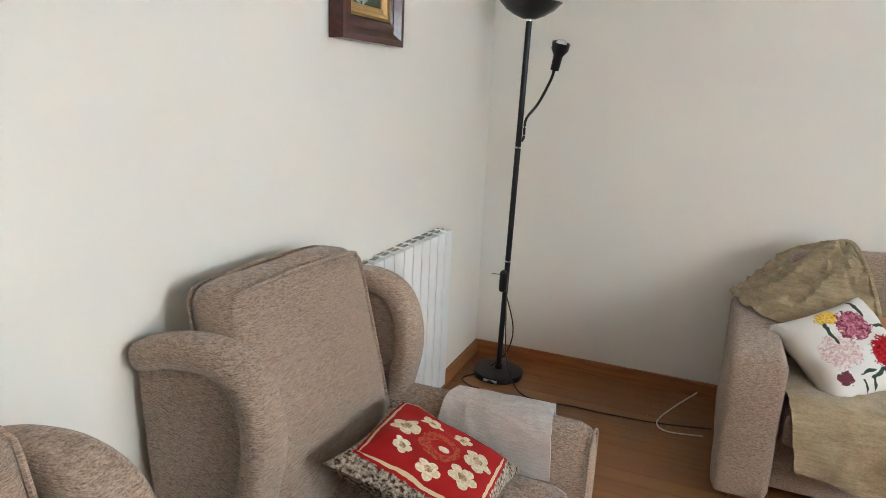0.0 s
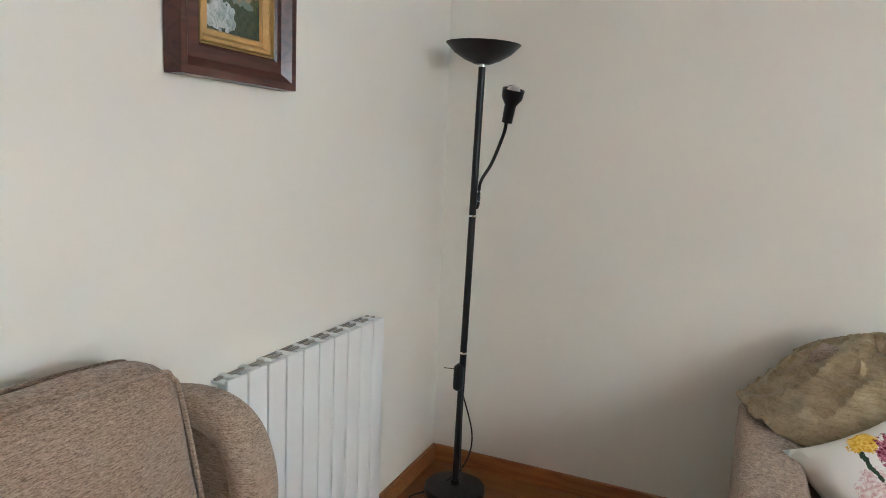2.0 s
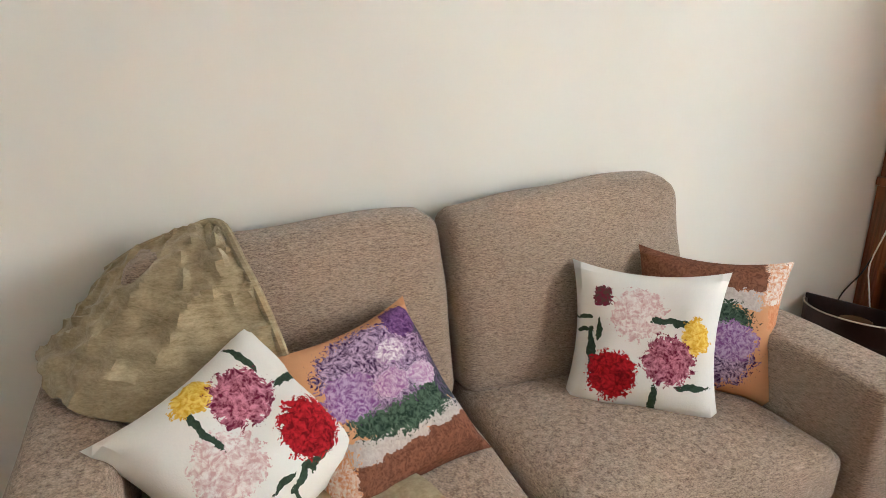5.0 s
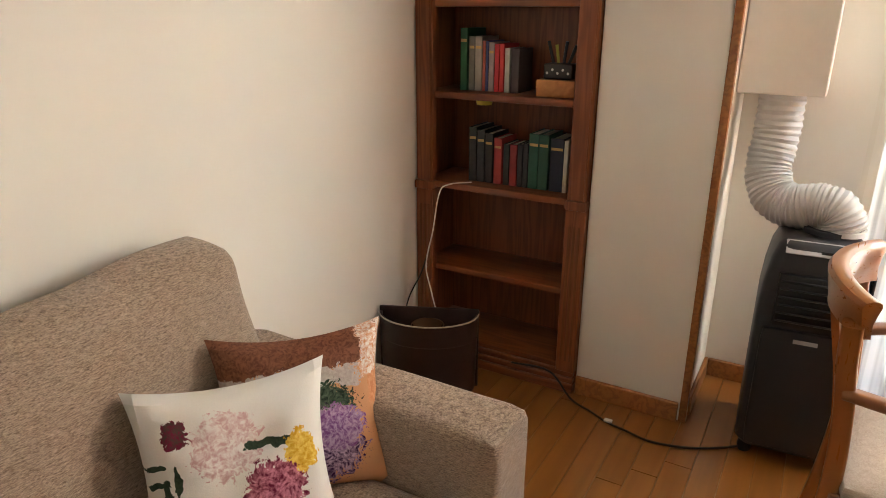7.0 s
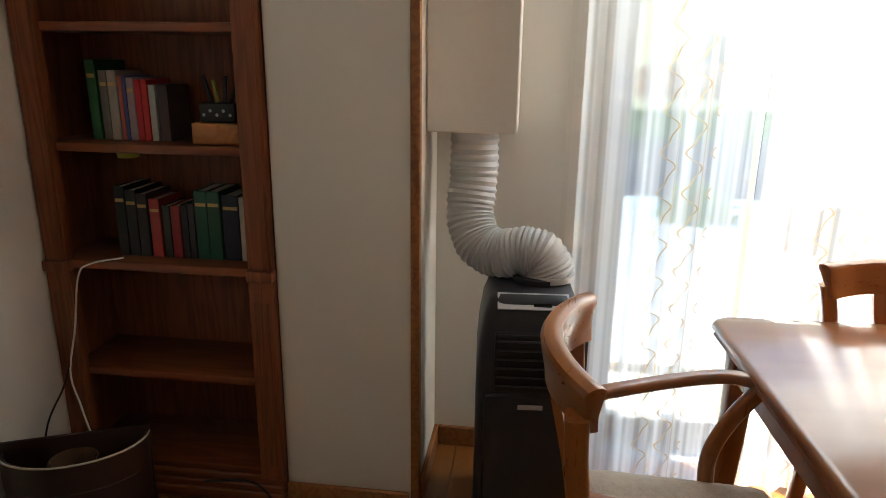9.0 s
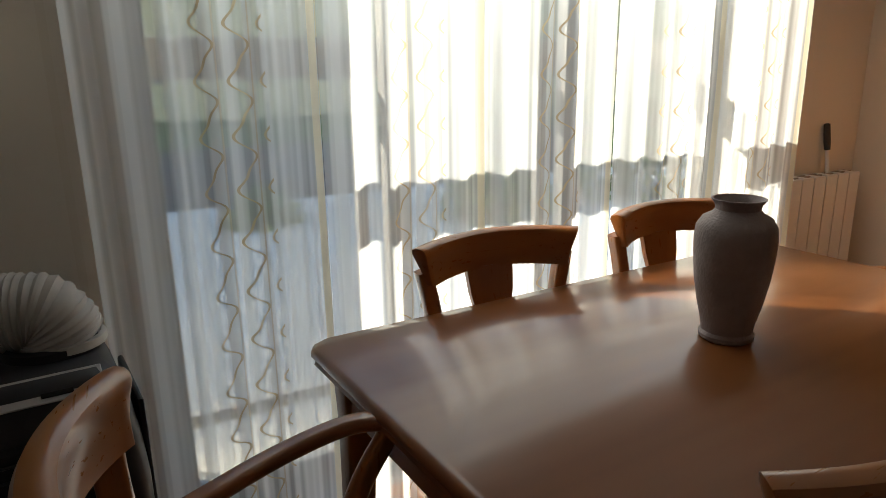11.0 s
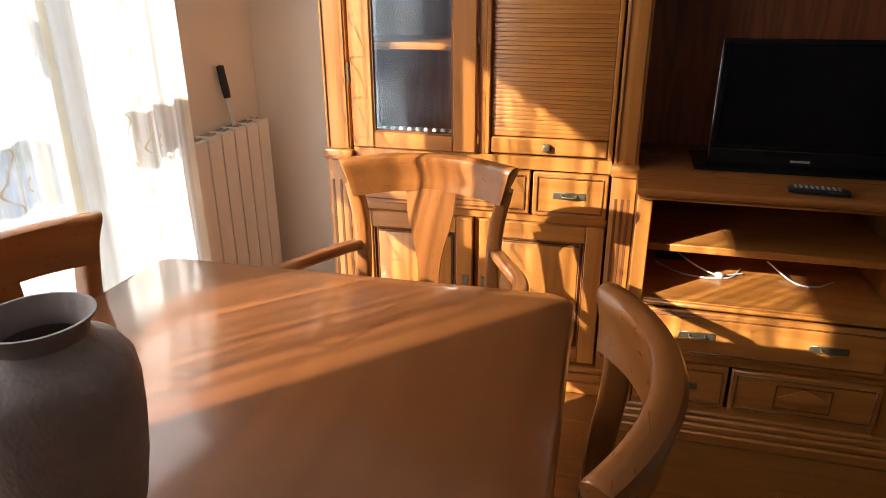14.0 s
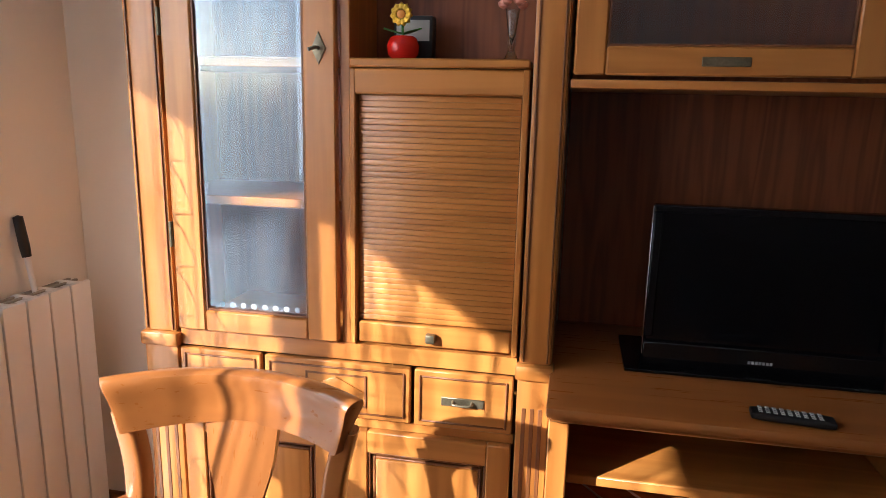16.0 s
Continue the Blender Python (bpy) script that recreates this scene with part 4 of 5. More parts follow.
book_row([(0.030, 0.235, 0.16, (0.02, 0.11, 0.04), 0.0), (0.026, 0.205, 0.15, (0.16, 0.14, 0.13), 0.008), (0.030, 0.205, 0.15, (0.34, 0.30, 0.25), 0.001),
          (0.012, 0.19, 0.14, (0.45, 0.10, 0.07), 0.003), (0.012, 0.19, 0.14, (0.05, 0.07, 0.22), 0.001), (0.024, 0.185, 0.14, (0.30, 0.24, 0.24), 0.001),
          (0.020, 0.18, 0.14, (0.48, 0.02, 0.03), 0.001), (0.018, 0.18, 0.14, (0.55, 0.03, 0.03), 0.002), (0.020, 0.165, 0.13, (0.42, 0.44, 0.40), 0.004),
          (0.034, 0.165, 0.13, (0.07, 0.045, 0.045), 0.006)], 1.161, 2.86, 3.29)
book_row([(0.034, 0.22, 0.16, (0.012, 0.014, 0.014), 0.0), (0.034, 0.21, 0.16, (0.014, 0.016, 0.018), 0.002), (0.034, 0.20, 0.15, (0.02, 0.018, 0.02), 0.002),
          (0.034, 0.185, 0.14, (0.36, 0.035, 0.03), 0.006), (0.024, 0.165, 0.13, (0.02, 0.03, 0.025), 0.008), (0.030, 0.165, 0.13, (0.24, 0.02, 0.02), 0.003),
          (0.022, 0.17, 0.13, (0.025, 0.02, 0.025), 0.003), (0.020, 0.175, 0.13, (0.03, 0.025, 0.03), 0.002), (0.040, 0.215, 0.15, (0.015, 0.085, 0.05), 0.003),
          (0.040, 0.215, 0.15, (0.015, 0.075, 0.045), 0.001), (0.052, 0.205, 0.16, (0.02, 0.022, 0.045), 0.008), (0.016, 0.20, 0.15, (0.55, 0.52, 0.44), 0.002)], 0.801, 2.84, 3.235)
wb_ = thing("pen_box", pose(2.86, 2.87, 1.161), "small wooden tray box holding a black pen cup", "box")
part("tray", box(-0.05, 0.05, -0.075, 0.075, 0.0, 0.062, 0.004), OAK_H, wb_)
pc = thing("pen_cup", pose(2.86, 2.87, 1.224), "black patterned pen cup with pens", "pen cup")
part("cup", box(-0.035, 0.035, -0.055, 0.055, 0, 0.055, 0.006), DARKPLASTIC, pc)
for i, (a, c2) in enumerate(((-18, (0.02, 0.02, 0.02)), (-6, (0.02, 0.02, 0.03)), (8, (0.30, 0.30, 0.04)), (16, (0.02, 0.02, 0.02)))):
    pen = part("pen", tube([(0, -0.03 + i * 0.02, 0.056), (0, -0.03 + i * 0.02 + 0.08 * math.sin(radians(a)), 0.12 + 0.012 * (i % 2))], 0.006, smooth=False), plain("pen_plastic", c2, 0.35), pc)
for k in range(5):
    part("dot", lathe([(0, 0), (0.005, 0.0), (0, 0.002)], 10, (0, 0, 0)), PANELGREY, pc).matrix_local = pose(-0.0352, -0.04 + k * 0.02, 0.022 + 0.012 * (k % 2), 0, -90, 0)
tagged(part("puck_light", lathe([(0, -0.02), (0.03, -0.02), (0.033, -0.004), (0.033, 0.0), (0, 0.0)], 20, (2.84, 3.17, 1.133)), plain("yellow_plastic", (0.62, 0.50, 0.06), 0.4)), "small round yellow push light under a shelf", "light")

# half-round leather basket with a bowl-like rim
def basket():
    b = thing("magazine_basket", pose(2.532, 3.243, 0, 0, 0, -66), "half-round dark brown leather basket on the floor", "basket")
    def wall(r, z0, z1, t):
        bm = bmesh.new()
        n = 22
        pts = [(r * math.cos(math.pi + math.pi * i / n), 0.72 * r * math.sin(math.pi + math.pi * i / n)) for i in range(n + 1)]
        inner = [(p[0] * (1 - t / r), p[1] * (1 - t / r) - 0.0) for p in pts]
        ring = pts + inner[::-1]
        lo = [bm.verts.new((x * 0.94, y * 0.94, z0)) for x, y in ring]
        hi = [bm.verts.new((x, y, z1)) for x, y in ring]
        m = len(ring)
        for i in range(m):
            bm.faces.new((lo[i], lo[(i + 1) % m], hi[(i + 1) % m], hi[i]))
        for i in range(n):
            bm.faces.new((hi[i], hi[i + 1], hi[m - 2 - i], hi[m - 1 - i]))
        bmesh.ops.recalc_face_normals(bm, faces=bm.faces)
        return bm
    part("side", wall(0.20, 0.0, 0.325, 0.012), LEATHER, b)
    part("back", box(-0.20, 0.20, -0.002, 0.010, 0.0, 0.345, 0.004), LEATHER, b)
    part("bottom", prism([(-0.17, 0.0), (0.17, 0.0), (0.12, 0.006), (-0.12, 0.006)], -0.12, 0.0), LEATHER, b)
    part("stitched_rim", tube([(0.2 * math.cos(math.pi + math.pi * i / 16), 0.144 * math.sin(math.pi + math.pi * i / 16), 0.326) for i in range(17)], 0.003, 2, 6, False), STITCH, b, "pale stitching along the rim")
    part("lower_seam", tube([(0.195 * math.cos(math.pi + math.pi * i / 16), 0.141 * math.sin(math.pi + math.pi * i / 16), 0.235) for i in range(17)], 0.0022, 2, 6, False), LEATHER, b)
    tagged(part("glass_bowl", lathe([(0, 0.0), (0.05, 0.005), (0.062, 0.05), (0.066, 0.09), (0.062, 0.09), (0.045, 0.02), (0, 0.015)], 24, (2.475, 3.215, 0.21)), plain("smoked_bowl", (0.10, 0.055, 0.03), 0.2)), "smoked brown bowl lying in the basket", "bowl")
basket()
cable("white_cable", "thin white cable hanging from the bookshelf into the basket", [(2.80, 3.20, 0.805), (2.74, 3.27, 0.80), (2.73, 3.31, 0.76), (2.71, 3.33, 0.60), (2.68, 3.345, 0.46), (2.66, 3.31, 0.36), (2.62, 3.25, 0.25)], 0.003, CABLEWHITE)
cable("black_cable", "thin black cable falling to the floor behind the basket", [(2.69, 3.345, 0.50), (2.66, 3.36, 0.42), (2.60, 3.385, 0.32), (2.56, 3.40, 0.15), (2.54, 3.41, 0.006)], 0.003, CABLE)
cable("black_cable", "black mains cable running along the floor to the air conditioner", [(2.70, 2.95, 0.10), (2.735, 2.80, 0.085), (2.70, 2.69, 0.01), (2.66, 2.60, 0.006), (2.62, 2.52, 0.006), (2.60, 2.44, 0.006), (2.58, 2.34, 0.006), (2.62, 2.20, 0.006), (2.72, 2.06, 0.006), (2.80, 2.0, 0.02)], 0.0042, CABLE)
tagged(part("cable_tag", box(2.612, 2.632, 2.50, 2.53, 0.008, 0.016, 0.002, 1), CABLEWHITE), "white tie on the black cable", "cable tie")

# ---- air conditioner, duct and boxing ----
structure("pipe_boxing", box(2.95, XE, 2.006, 2.275, 1.200, CEILING, 0.004, 1), BOXWHITE, "cream painted boxing in the corner by the window", "boxing")
def air_conditioner():
    a = thing("air_conditioner", pose(2.68, 1.932, 0, 0, 0, 4), "black and grey portable air conditioner on castors", "air conditioner")
    # body, narrowing at the shoulders
    def shell(x0, x1, y0, y1, zs):
        bm = bmesh.new()
        rings = []
        for z, inset in zs:
            sec = rrect(x1 - x0 - 2 * inset, y1 - y0 - 2 * inset, 0.045, 4)
            rings.append([bm.verts.new(((x0 + x1) / 2 + p[0], (y0 + y1) / 2 + p[1], z)) for p in sec])
        n = len(rings[0])
        for p, q in zip(rings, rings[1:]):
            for i in range(n):
                bm.faces.new((p[i], p[(i + 1) % n], q[(i + 1) % n], q[i]))
        bm.faces.new(rings[0][::-1])
        bm.faces.new(rings[-1])
        return bm
    part("body", shell(0.0, 0.35, -0.155, 0.155, [(0.04, 0.012), (0.06, 0.0), (0.55, 0.0), (0.64, 0.006), (0.72, 0.018), (0.765, 0.034), (0.778, 0.05)]), GREYPLASTIC, a)
    part("front_panel", soft(-0.016, 0.03, -0.13, 0.13, 0.06, 0.50, 0.015, 8, (0.004, 0, 0)), GREYPLASTIC, a)
    part("side_trim", box(0.05, 0.30, -0.162, -0.150, 0.08, 0.70, 0.006), DARKPLASTIC, a)
    part("outlet_frame", box(-0.010, 0.03, -0.105, 0.105, 0.51, 0.685, 0.008), DARKPLASTIC, a)
    for i in range(6):
        s = part("louvre", box(-0.012, 0.012, -0.098, 0.098, -0.0025, 0.0025, 0.001, 1), GREYPLASTIC, a)
        s.matrix_local = pose(-0.012, 0, 0.53 + i * 0.027, 0, 28, 0)
    cp = part("control_panel", box(-0.03, 0.03, -0.10, 0.10, 0, 0.004, 0.002, 1), PANELGREY, a, "pale grey sloping control panel")
    cp.matrix_local = pose(0.045, 0, 0.762, 0, -32, 0)
    part("display", box(-0.02, 0.02, -0.05, 0.0, 0.0042, 0.006), GLOSSBLACK, cp)
    part("button", lathe([(0, 0.0042), (0.007, 0.0042), (0.006, 0.007), (0, 0.007)], 14, (0, 0.055, 0)), DARKPLASTIC, cp)
    part("badge", box(-0.0185, -0.0165, -0.035, 0.035, 0.462, 0.476, 0.0005, 1), PANELGREY, a, "pale maker's badge")
    part("duct_collar", lathe([(0.085, 0.0), (0.085, 0.02), (0.075, 0.025)], 28, (0.21, -0.03, 0.775)), GREYPLASTIC, a)
    for x in (0.04, 0.31):
        for y in (-0.12, 0.12):
            part("castor", lathe([(0, 0), (0.02, 0.002), (0.024, 0.022), (0.02, 0.042), (0, 0.045)], 14, (x, y, 0)), DARKPLASTIC, a)
air_conditioner()
path = [(3.03, 2.135, 1.205), (3.02, 2.135, 1.06), (2.99, 2.140, 0.94), (2.95, 2.105, 0.862), (2.92, 2.04, 0.842), (2.90, 1.97, 0.858), (2.89, 1.915, 0.848), (2.89, 1.885, 0.785)]
duct = thing("exhaust_duct", pose(0, 0, 0), "ribbed grey flexible exhaust duct bending into the boxing", "duct")
part("end_ring", lathe([(0.070, 0.0), (0.079, 0.002), (0.079, 0.018), (0.070, 0.020)], 28, (2.89, 1.895, 0.782)), DUCTMAT, duct)
part("hose", sweep(path, disc(0.076, 20), 20, up=(1, 0.1, 0), scale=lambda u: (0.97 + 0.040 * math.sin(u * 250) + 0.018 * math.sin(u * 61 + 1.3),) * 2), DUCTMAT, duct)

# ---- dining table ----
def dining_table():
    t = thing("dining_table", pose(2.283, 0.712, 0, 0, 0, 1.8), "polished cherry dining table with clipped corners", "dining table")
    hx, hy, cut = 0.450, 0.742, 0.035
    def slab(inset, z):
        a, b, c = hx - inset, hy - inset, cut
        return [(a, -b + c), (a, b - c), (a - 0.35 * c, b - 0.35 * c + 0.0), (a - c, b), (-a + c, b), (-a + 0.35 * c, b - 0.35 * c), (-a, b - c), (-a, -b + c), (-a + 0.35 * c, -b + 0.35 * c), (-a + c, -b), (a - c, -b), (a - 0.35 * c, -b + 0.35 * c)], z
    bm = bmesh.new()
    rings = []
    for inset, z in ((0.022, 0.712), (0.010, 0.716), (0.004, 0.722), (0.008, 0.730), (0.006, 0.734), (0.0, 0.738), (0.0, 0.748), (0.004, 0.755), (0.011, 0.760)):
        pts, zz = slab(inset, z)
        rings.append([bm.verts.new((x, y, zz)) for x, y in pts])
    n = len(rings[0])
    for p, q in zip(rings, rings[1:]):
        for i in range(n):
            bm.faces.new((p[i], p[(i + 1) % n], q[(i + 1) % n], q[i]))
    bm.faces.new(rings[0][::-1])
    bm.faces.new(rings[-1])
    part("tabletop", bm, CHERRY_Y, t)
    for sx in (-1, 1):
        part("apron", box(sx * (hx - 0.075), sx * (hx - 0.05), -hy + 0.10, hy - 0.10, 0.62, 0.712, 0.003, 1), CHERRY_Y, t)
        part("apron", box(-hx + 0.10, hx - 0.10, sx * (hy - 0.075), sx * (hy - 0.05), 0.62, 0.712, 0.003, 1), CHERRY, t)
        for sy in (-1, 1):
            part("leg", sweep([(sx * (hx - 0.075), sy * (hy - 0.075), 0.712), (sx * (hx - 0.075), sy * (hy - 0.075), 0.58), (sx * (hx - 0.068), sy * (hy - 0.068), 0.3), (sx * (hx - 0.055), sy * (hy - 0.055), 0.0)], rrect(0.075, 0.075, 0.012), 6, up=(0, 1, 0), scale=lambda u: (1 - 0.42 * u, 1 - 0.42 * u)), CHERRY, t)
    return t
dining_table()
vs = [(0, 0.0), (0.050, 0.0), (0.056, 0.005), (0.057, 0.013), (0.052, 0.020), (0.055, 0.040), (0.066, 0.085), (0.075, 0.135), (0.080, 0.185), (0.0815, 0.222), (0.079, 0.246), (0.068, 0.264), (0.050, 0.274), (0.044, 0.282),
      (0.046, 0.292), (0.053, 0.301), (0.0535, 0.304), (0.050, 0.304), (0.040, 0.288), (0.038, 0.276), (0.055, 0.256), (0.066, 0.22), (0.05, 0.06), (0, 0.04)]
tagged(part("vase", lathe([(r * 0.935, z * 0.935) for r, z in vs], 64, (2.283, 0.730, 0.7605)), VASE), "grey crackle-glazed pottery vase on the table", "vase")

# ---- dining chairs ----
def dining_chair(name, label, cat, group, arms):
    """Front towards -y; top rail curved, its ears bent forward."""
    c = thing(name, pose(0, 0, 0), label, cat, group)
    for sx in (-1, 1):
        part("back_leg", sweep([(sx * 0.185, 0.235, 0.0), (sx * 0.182, 0.195, 0.25), (sx * 0.178, 0.180, 0.46), (sx * 0.172, 0.186, 0.62), (sx * 0.178, 0.20, 0.74), (sx * 0.198, 0.205, 0.84)], rrect(0.036, 0.040, 0.008), 6, up=(0, 1, 0)), CHERRY, c)
        part("front_leg", sweep([(sx * 0.205, -0.205, 0.44), (sx * 0.205, -0.20, 0.30), (sx * 0.212, -0.215, 0.0)], rrect(0.044, 0.044, 0.010), 6, up=(0, 1, 0), scale=lambda u: (1 - 0.35 * u, 1 - 0.35 * u)), CHERRY, c)
        part("seat_rail", box(sx * 0.19 - 0.012, sx * 0.19 + 0.012, -0.19, 0.18, 0.385, 0.44, 0.003, 1), CHERRY, c)
    part("seat_rail", box(-0.19, 0.19, -0.222, -0.196, 0.385, 0.44, 0.003, 1), CHERRY, c)
    part("seat_rail", box(-0.17, 0.17, 0.165, 0.19, 0.385, 0.44, 0.003, 1), CHERRY, c)
    part("seat", soft(-0.225, 0.225, -0.235, 0.165, 0.43, 0.485, 0.025, 10, (0, 0, 0.016)), SEAT, c)
    sec = [(-0.012, -0.034), (0.012, -0.034), (0.010, -0.018), (0.009, 0.0), (0.013, 0.026), (0.018, 0.044), (0.016, 0.054), (0.008, 0.060), (-0.004, 0.061), (-0.018, 0.056), (-0.024, 0.046), (-0.022, 0.030), (-0.016, 0.0), (-0.013, -0.018)]
    rail_path = [(0.222 * k / 12, 0.178 + 0.072 * (1 - (k / 12) ** 2), 0.842 + 0.006 * (1 - (k / 12) ** 2)) for k in range(-12, 13)]
    bm = sweep(rail_path, sec, smooth=False)
    for v in bm.verts:
        w = max(0.0, min(1.0, (v.co.z - 0.785) / 0.12))
        v.co.x *= 0.87 + 0.13 * w ** 1.6
    caps = [f for f in bm.faces if len(f.verts) > 6]
    bmesh.ops.bevel(bm, geom=list({e for f in caps for e in f.edges}), offset=0.004, segments=2, affect="EDGES", profile=0.5)
    part("top_rail", bm, CHERRY_X, c)
    sp = bmesh.new()
    rows = []
    for k in range(13):
        w = k / 12
        z = 0.44 + 0.378 * w
        half = 0.050 - 0.022 * math.sin(math.pi * min(1, w * 1.25)) + 0.032 * max(0, w - 0.45) ** 1.2
        y = 0.182 + 0.055 * w ** 1.5
        rows.append([sp.verts.new((sx * half, y + dy, z)) for sx, dy in ((-1, 0), (1, 0), (1, 0.016), (-1, 0.016))])
    for a, b in zip(rows, rows[1:]):
        for i in range(4):
            sp.faces.new((a[i], a[(i + 1) % 4], b[(i + 1) % 4], b[i]))
    sp.faces.new(rows[0][::-1])
    sp.faces.new(rows[-1])
    part("splat", sp, CHERRY, c)
    if arms:
        for sx in (-1, 1):
            part("armrest", sweep([(sx * 0.178, 0.19, 0.675), (sx * 0.215, 0.10, 0.685), (sx * 0.262, -0.02, 0.695), (sx * 0.270, -0.13, 0.712), (sx * 0.255, -0.20, 0.708), (sx * 0.245, -0.215, 0.685)], rrect(0.036, 0.026, 0.010), 8), CHERRY_Y, c)
            part("arm_support", sweep([(sx * 0.25, -0.195, 0.695), (sx * 0.248, -0.14, 0.61), (sx * 0.235, -0.105, 0.52), (sx * 0.215, -0.11, 0.40)], rrect(0.030, 0.034, 0.010), 8, up=(0, 1, 0)), CHERRY, c)
    return c
G = "cherry chairs round the dining table"
ch = dining_chair("dining_chair", "cherry dining chair with a curved top rail, pushed under the table", "chair", G, False)
ch.matrix_world = pose(2.568, 0.968, 0, 0, 0, -93)
copy_thing(ch, pose(2.598, 0.345, 0, 0, 0, -92))
copy_thing(ch, pose(1.975, 0.435, 0, 0, 0, 91))
copy_thing(ch, pose(1.985, 1.065, 0, 0, 0, 90))
ac = dining_chair("dining_armchair", "cherry armchair with a curved top rail at the table's head", "chair", G, True)
ac.matrix_world = pose(2.253, -0.215, 0, 0, 0, 182.5)
copy_thing(ac, pose(2.128, 1.648, 0, 0, 0, -3) @ Matrix.Scale(1.025, 4))

# ---- wall unit ----
def panel_front(name, x0, x1, z0, z1, y, parent, rail=0.045, material=None, lying=False):
    """A framed front with dark bead lines and a raised field; looks to +y."""
    m = material or (OAK_H if lying else OAK)
    f = part(name, box(x0 + 0.004, x1 - 0.004, y - 0.010, y - 0.002, z0 + 0.004, z1 - 0.004), m, parent)
    part("stile", box(x0, x0 + rail, y - 0.002, y + 0.020, z0, z1, 0.003, 1), m, f)
    part("stile", box(x1 - rail, x1, y - 0.002, y + 0.020, z0, z1, 0.003, 1), m, f)
    part("rail", box(x0 + rail, x1 - rail, y - 0.002, y + 0.0198, z0, z0 + rail, 0.003, 1), OAK_H if m is OAK else m, f)
    part("rail", box(x0 + rail, x1 - rail, y - 0.002, y + 0.0198, z1 - rail, z1, 0.003, 1), OAK_H if m is OAK else m, f)
    a = 0.006
    for k, yy in ((0, 0.014), (0.012, 0.010)):
        bead = bmesh.new()
        q0, q1, w0, w1 = x0 + rail + k, x1 - rail - k, z0 + rail + k, z1 - rail - k
        add_box(bead, q0, q0 + a, y, y + yy, w0, w1, 0.002, 1)
        add_box(bead, q1 - a, q1, y, y + yy, w0, w1, 0.002, 1)
        add_box(bead, q0 + a, q1 - a, y, y + yy, w0, w0 + a, 0.002, 1)
        add_box(bead, q0 + a, q1 - a, y, y + yy, w1 - a, w1, 0.002, 1)
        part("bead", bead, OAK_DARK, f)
    part("field", box(x0 + rail + 0.0185, x1 - rail - 0.0185, y, y + 0.012, z0 + rail + 0.0185, z1 - rail - 0.0185, 0.004), m, f)
    return f


def drawer_front(x0, x1, z0, z1, y, parent, pull="plate", pulls=1):
    bm = box(x0, x1, y, y + 0.018, z0, z1, 0.003, 1)
    f = part("drawer", bm, OAK_H, parent)
    bd = bmesh.new()
    q0, q1, w0, w1, a = x0 + 0.012, x1 - 0.012, z0 + 0.012, z1 - 0.012, 0.005
    add_box(bd, q0, q0 + a, y + 0.018, y + 0.0225, w0, w1, 0.002, 1)
    add_box(bd, q1 - a, q1, y + 0.018, y + 0.0225, w0, w1, 0.002, 1)
    add_box(bd, q0 + a, q1 - a, y + 0.018, y + 0.0225, w0, w0 + a, 0.002, 1)
    add_box(bd, q0 + a, q1 - a, y + 0.018, y + 0.0225, w1 - a, w1, 0.002, 1)
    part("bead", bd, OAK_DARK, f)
    zc = (z0 + z1) / 2
    if pull == "plate":
        for k in range(pulls):
            xc = x0 + (x1 - x0) * (k + 1) / (pulls + 1) if pulls == 1 else x0 + (x1 - x0) * (0.24 + 0.52 * k)
            h = part("handle", box(xc - 0.05, xc + 0.05, y + 0.018, y + 0.022, zc - 0.012, zc + 0.010, 0.002, 1), BRASS, f, "aged brass plate handle")
            part("handle_grip", tube([(xc - 0.022, y + 0.022, zc + 0.002), (xc - 0.018, y + 0.034, zc - 0.002), (xc + 0.018, y + 0.034, zc - 0.002), (xc + 0.022, y + 0.022, zc + 0.002)], 0.003), BRASS, h)
    else:
        xc, w, hh = (x0 + x1) / 2, min(0.075, (x1 - x0) * 0.25), (z1 - z0) * 0.24
        fr = bmesh.new()
        add_box(fr, xc - w, xc - w + 0.004, y + 0.018, y + 0.021, zc - hh * 1.2, zc + hh * 1.2)
        add_box(fr, xc + w - 0.004, xc + w, y + 0.018, y + 0.021, zc - hh * 1.2, zc + hh * 1.2)
        add_box(fr, xc - w + 0.004, xc + w - 0.004, y + 0.018, y + 0.021, zc - hh * 1.2, zc - hh * 1.2 + 0.004)
        add_box(fr, xc - w + 0.004, xc + w - 0.004, y + 0.018, y + 0.021, zc + hh * 1.2 - 0.004, zc + hh * 1.2)
        part("inlay_border", fr, OAK_DARK, f)
        dm = part("inlay_diamond", prism([(xc - w + 0.006, zc), (xc, zc - hh), (xc + w - 0.006, zc), (xc, zc + hh)], y + 0.018, y + 0.023, 0.002), OAK_H, f)
    return f


def tall_cabinet():
    c = thing("display_cabinet", pose(0, 0, 0), "honey oak wall cabinet with glass door and roller shutter", "cabinet", "oak wall unit")
    X0, X1, Y0, YF = 1.745, 2.745, YS + 0.004, -0.89
    part("side_panel", box(X0 + 0.002, X0 + 0.022, Y0, YF, 0, 2.10), OAK, c)
    part("side_panel", box(X1 - 0.022, X1 - 0.002, Y0, YF, 0, 2.10), OAK, c)
    # Back in darker bookcase oak, the recess shade put into its colour.
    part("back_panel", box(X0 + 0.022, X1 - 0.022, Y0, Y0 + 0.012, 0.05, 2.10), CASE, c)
    part("divider", box(2.212, 2.234, Y0 + 0.012, YF + 0.002, 0.80, 2.10, 0.002, 1), OAK, c)
    part("top_board", box(X0 - 0.02, X1 + 0.02, Y0, YF + 0.05, 2.10, 2.16, 0.018), OAK_H, c)
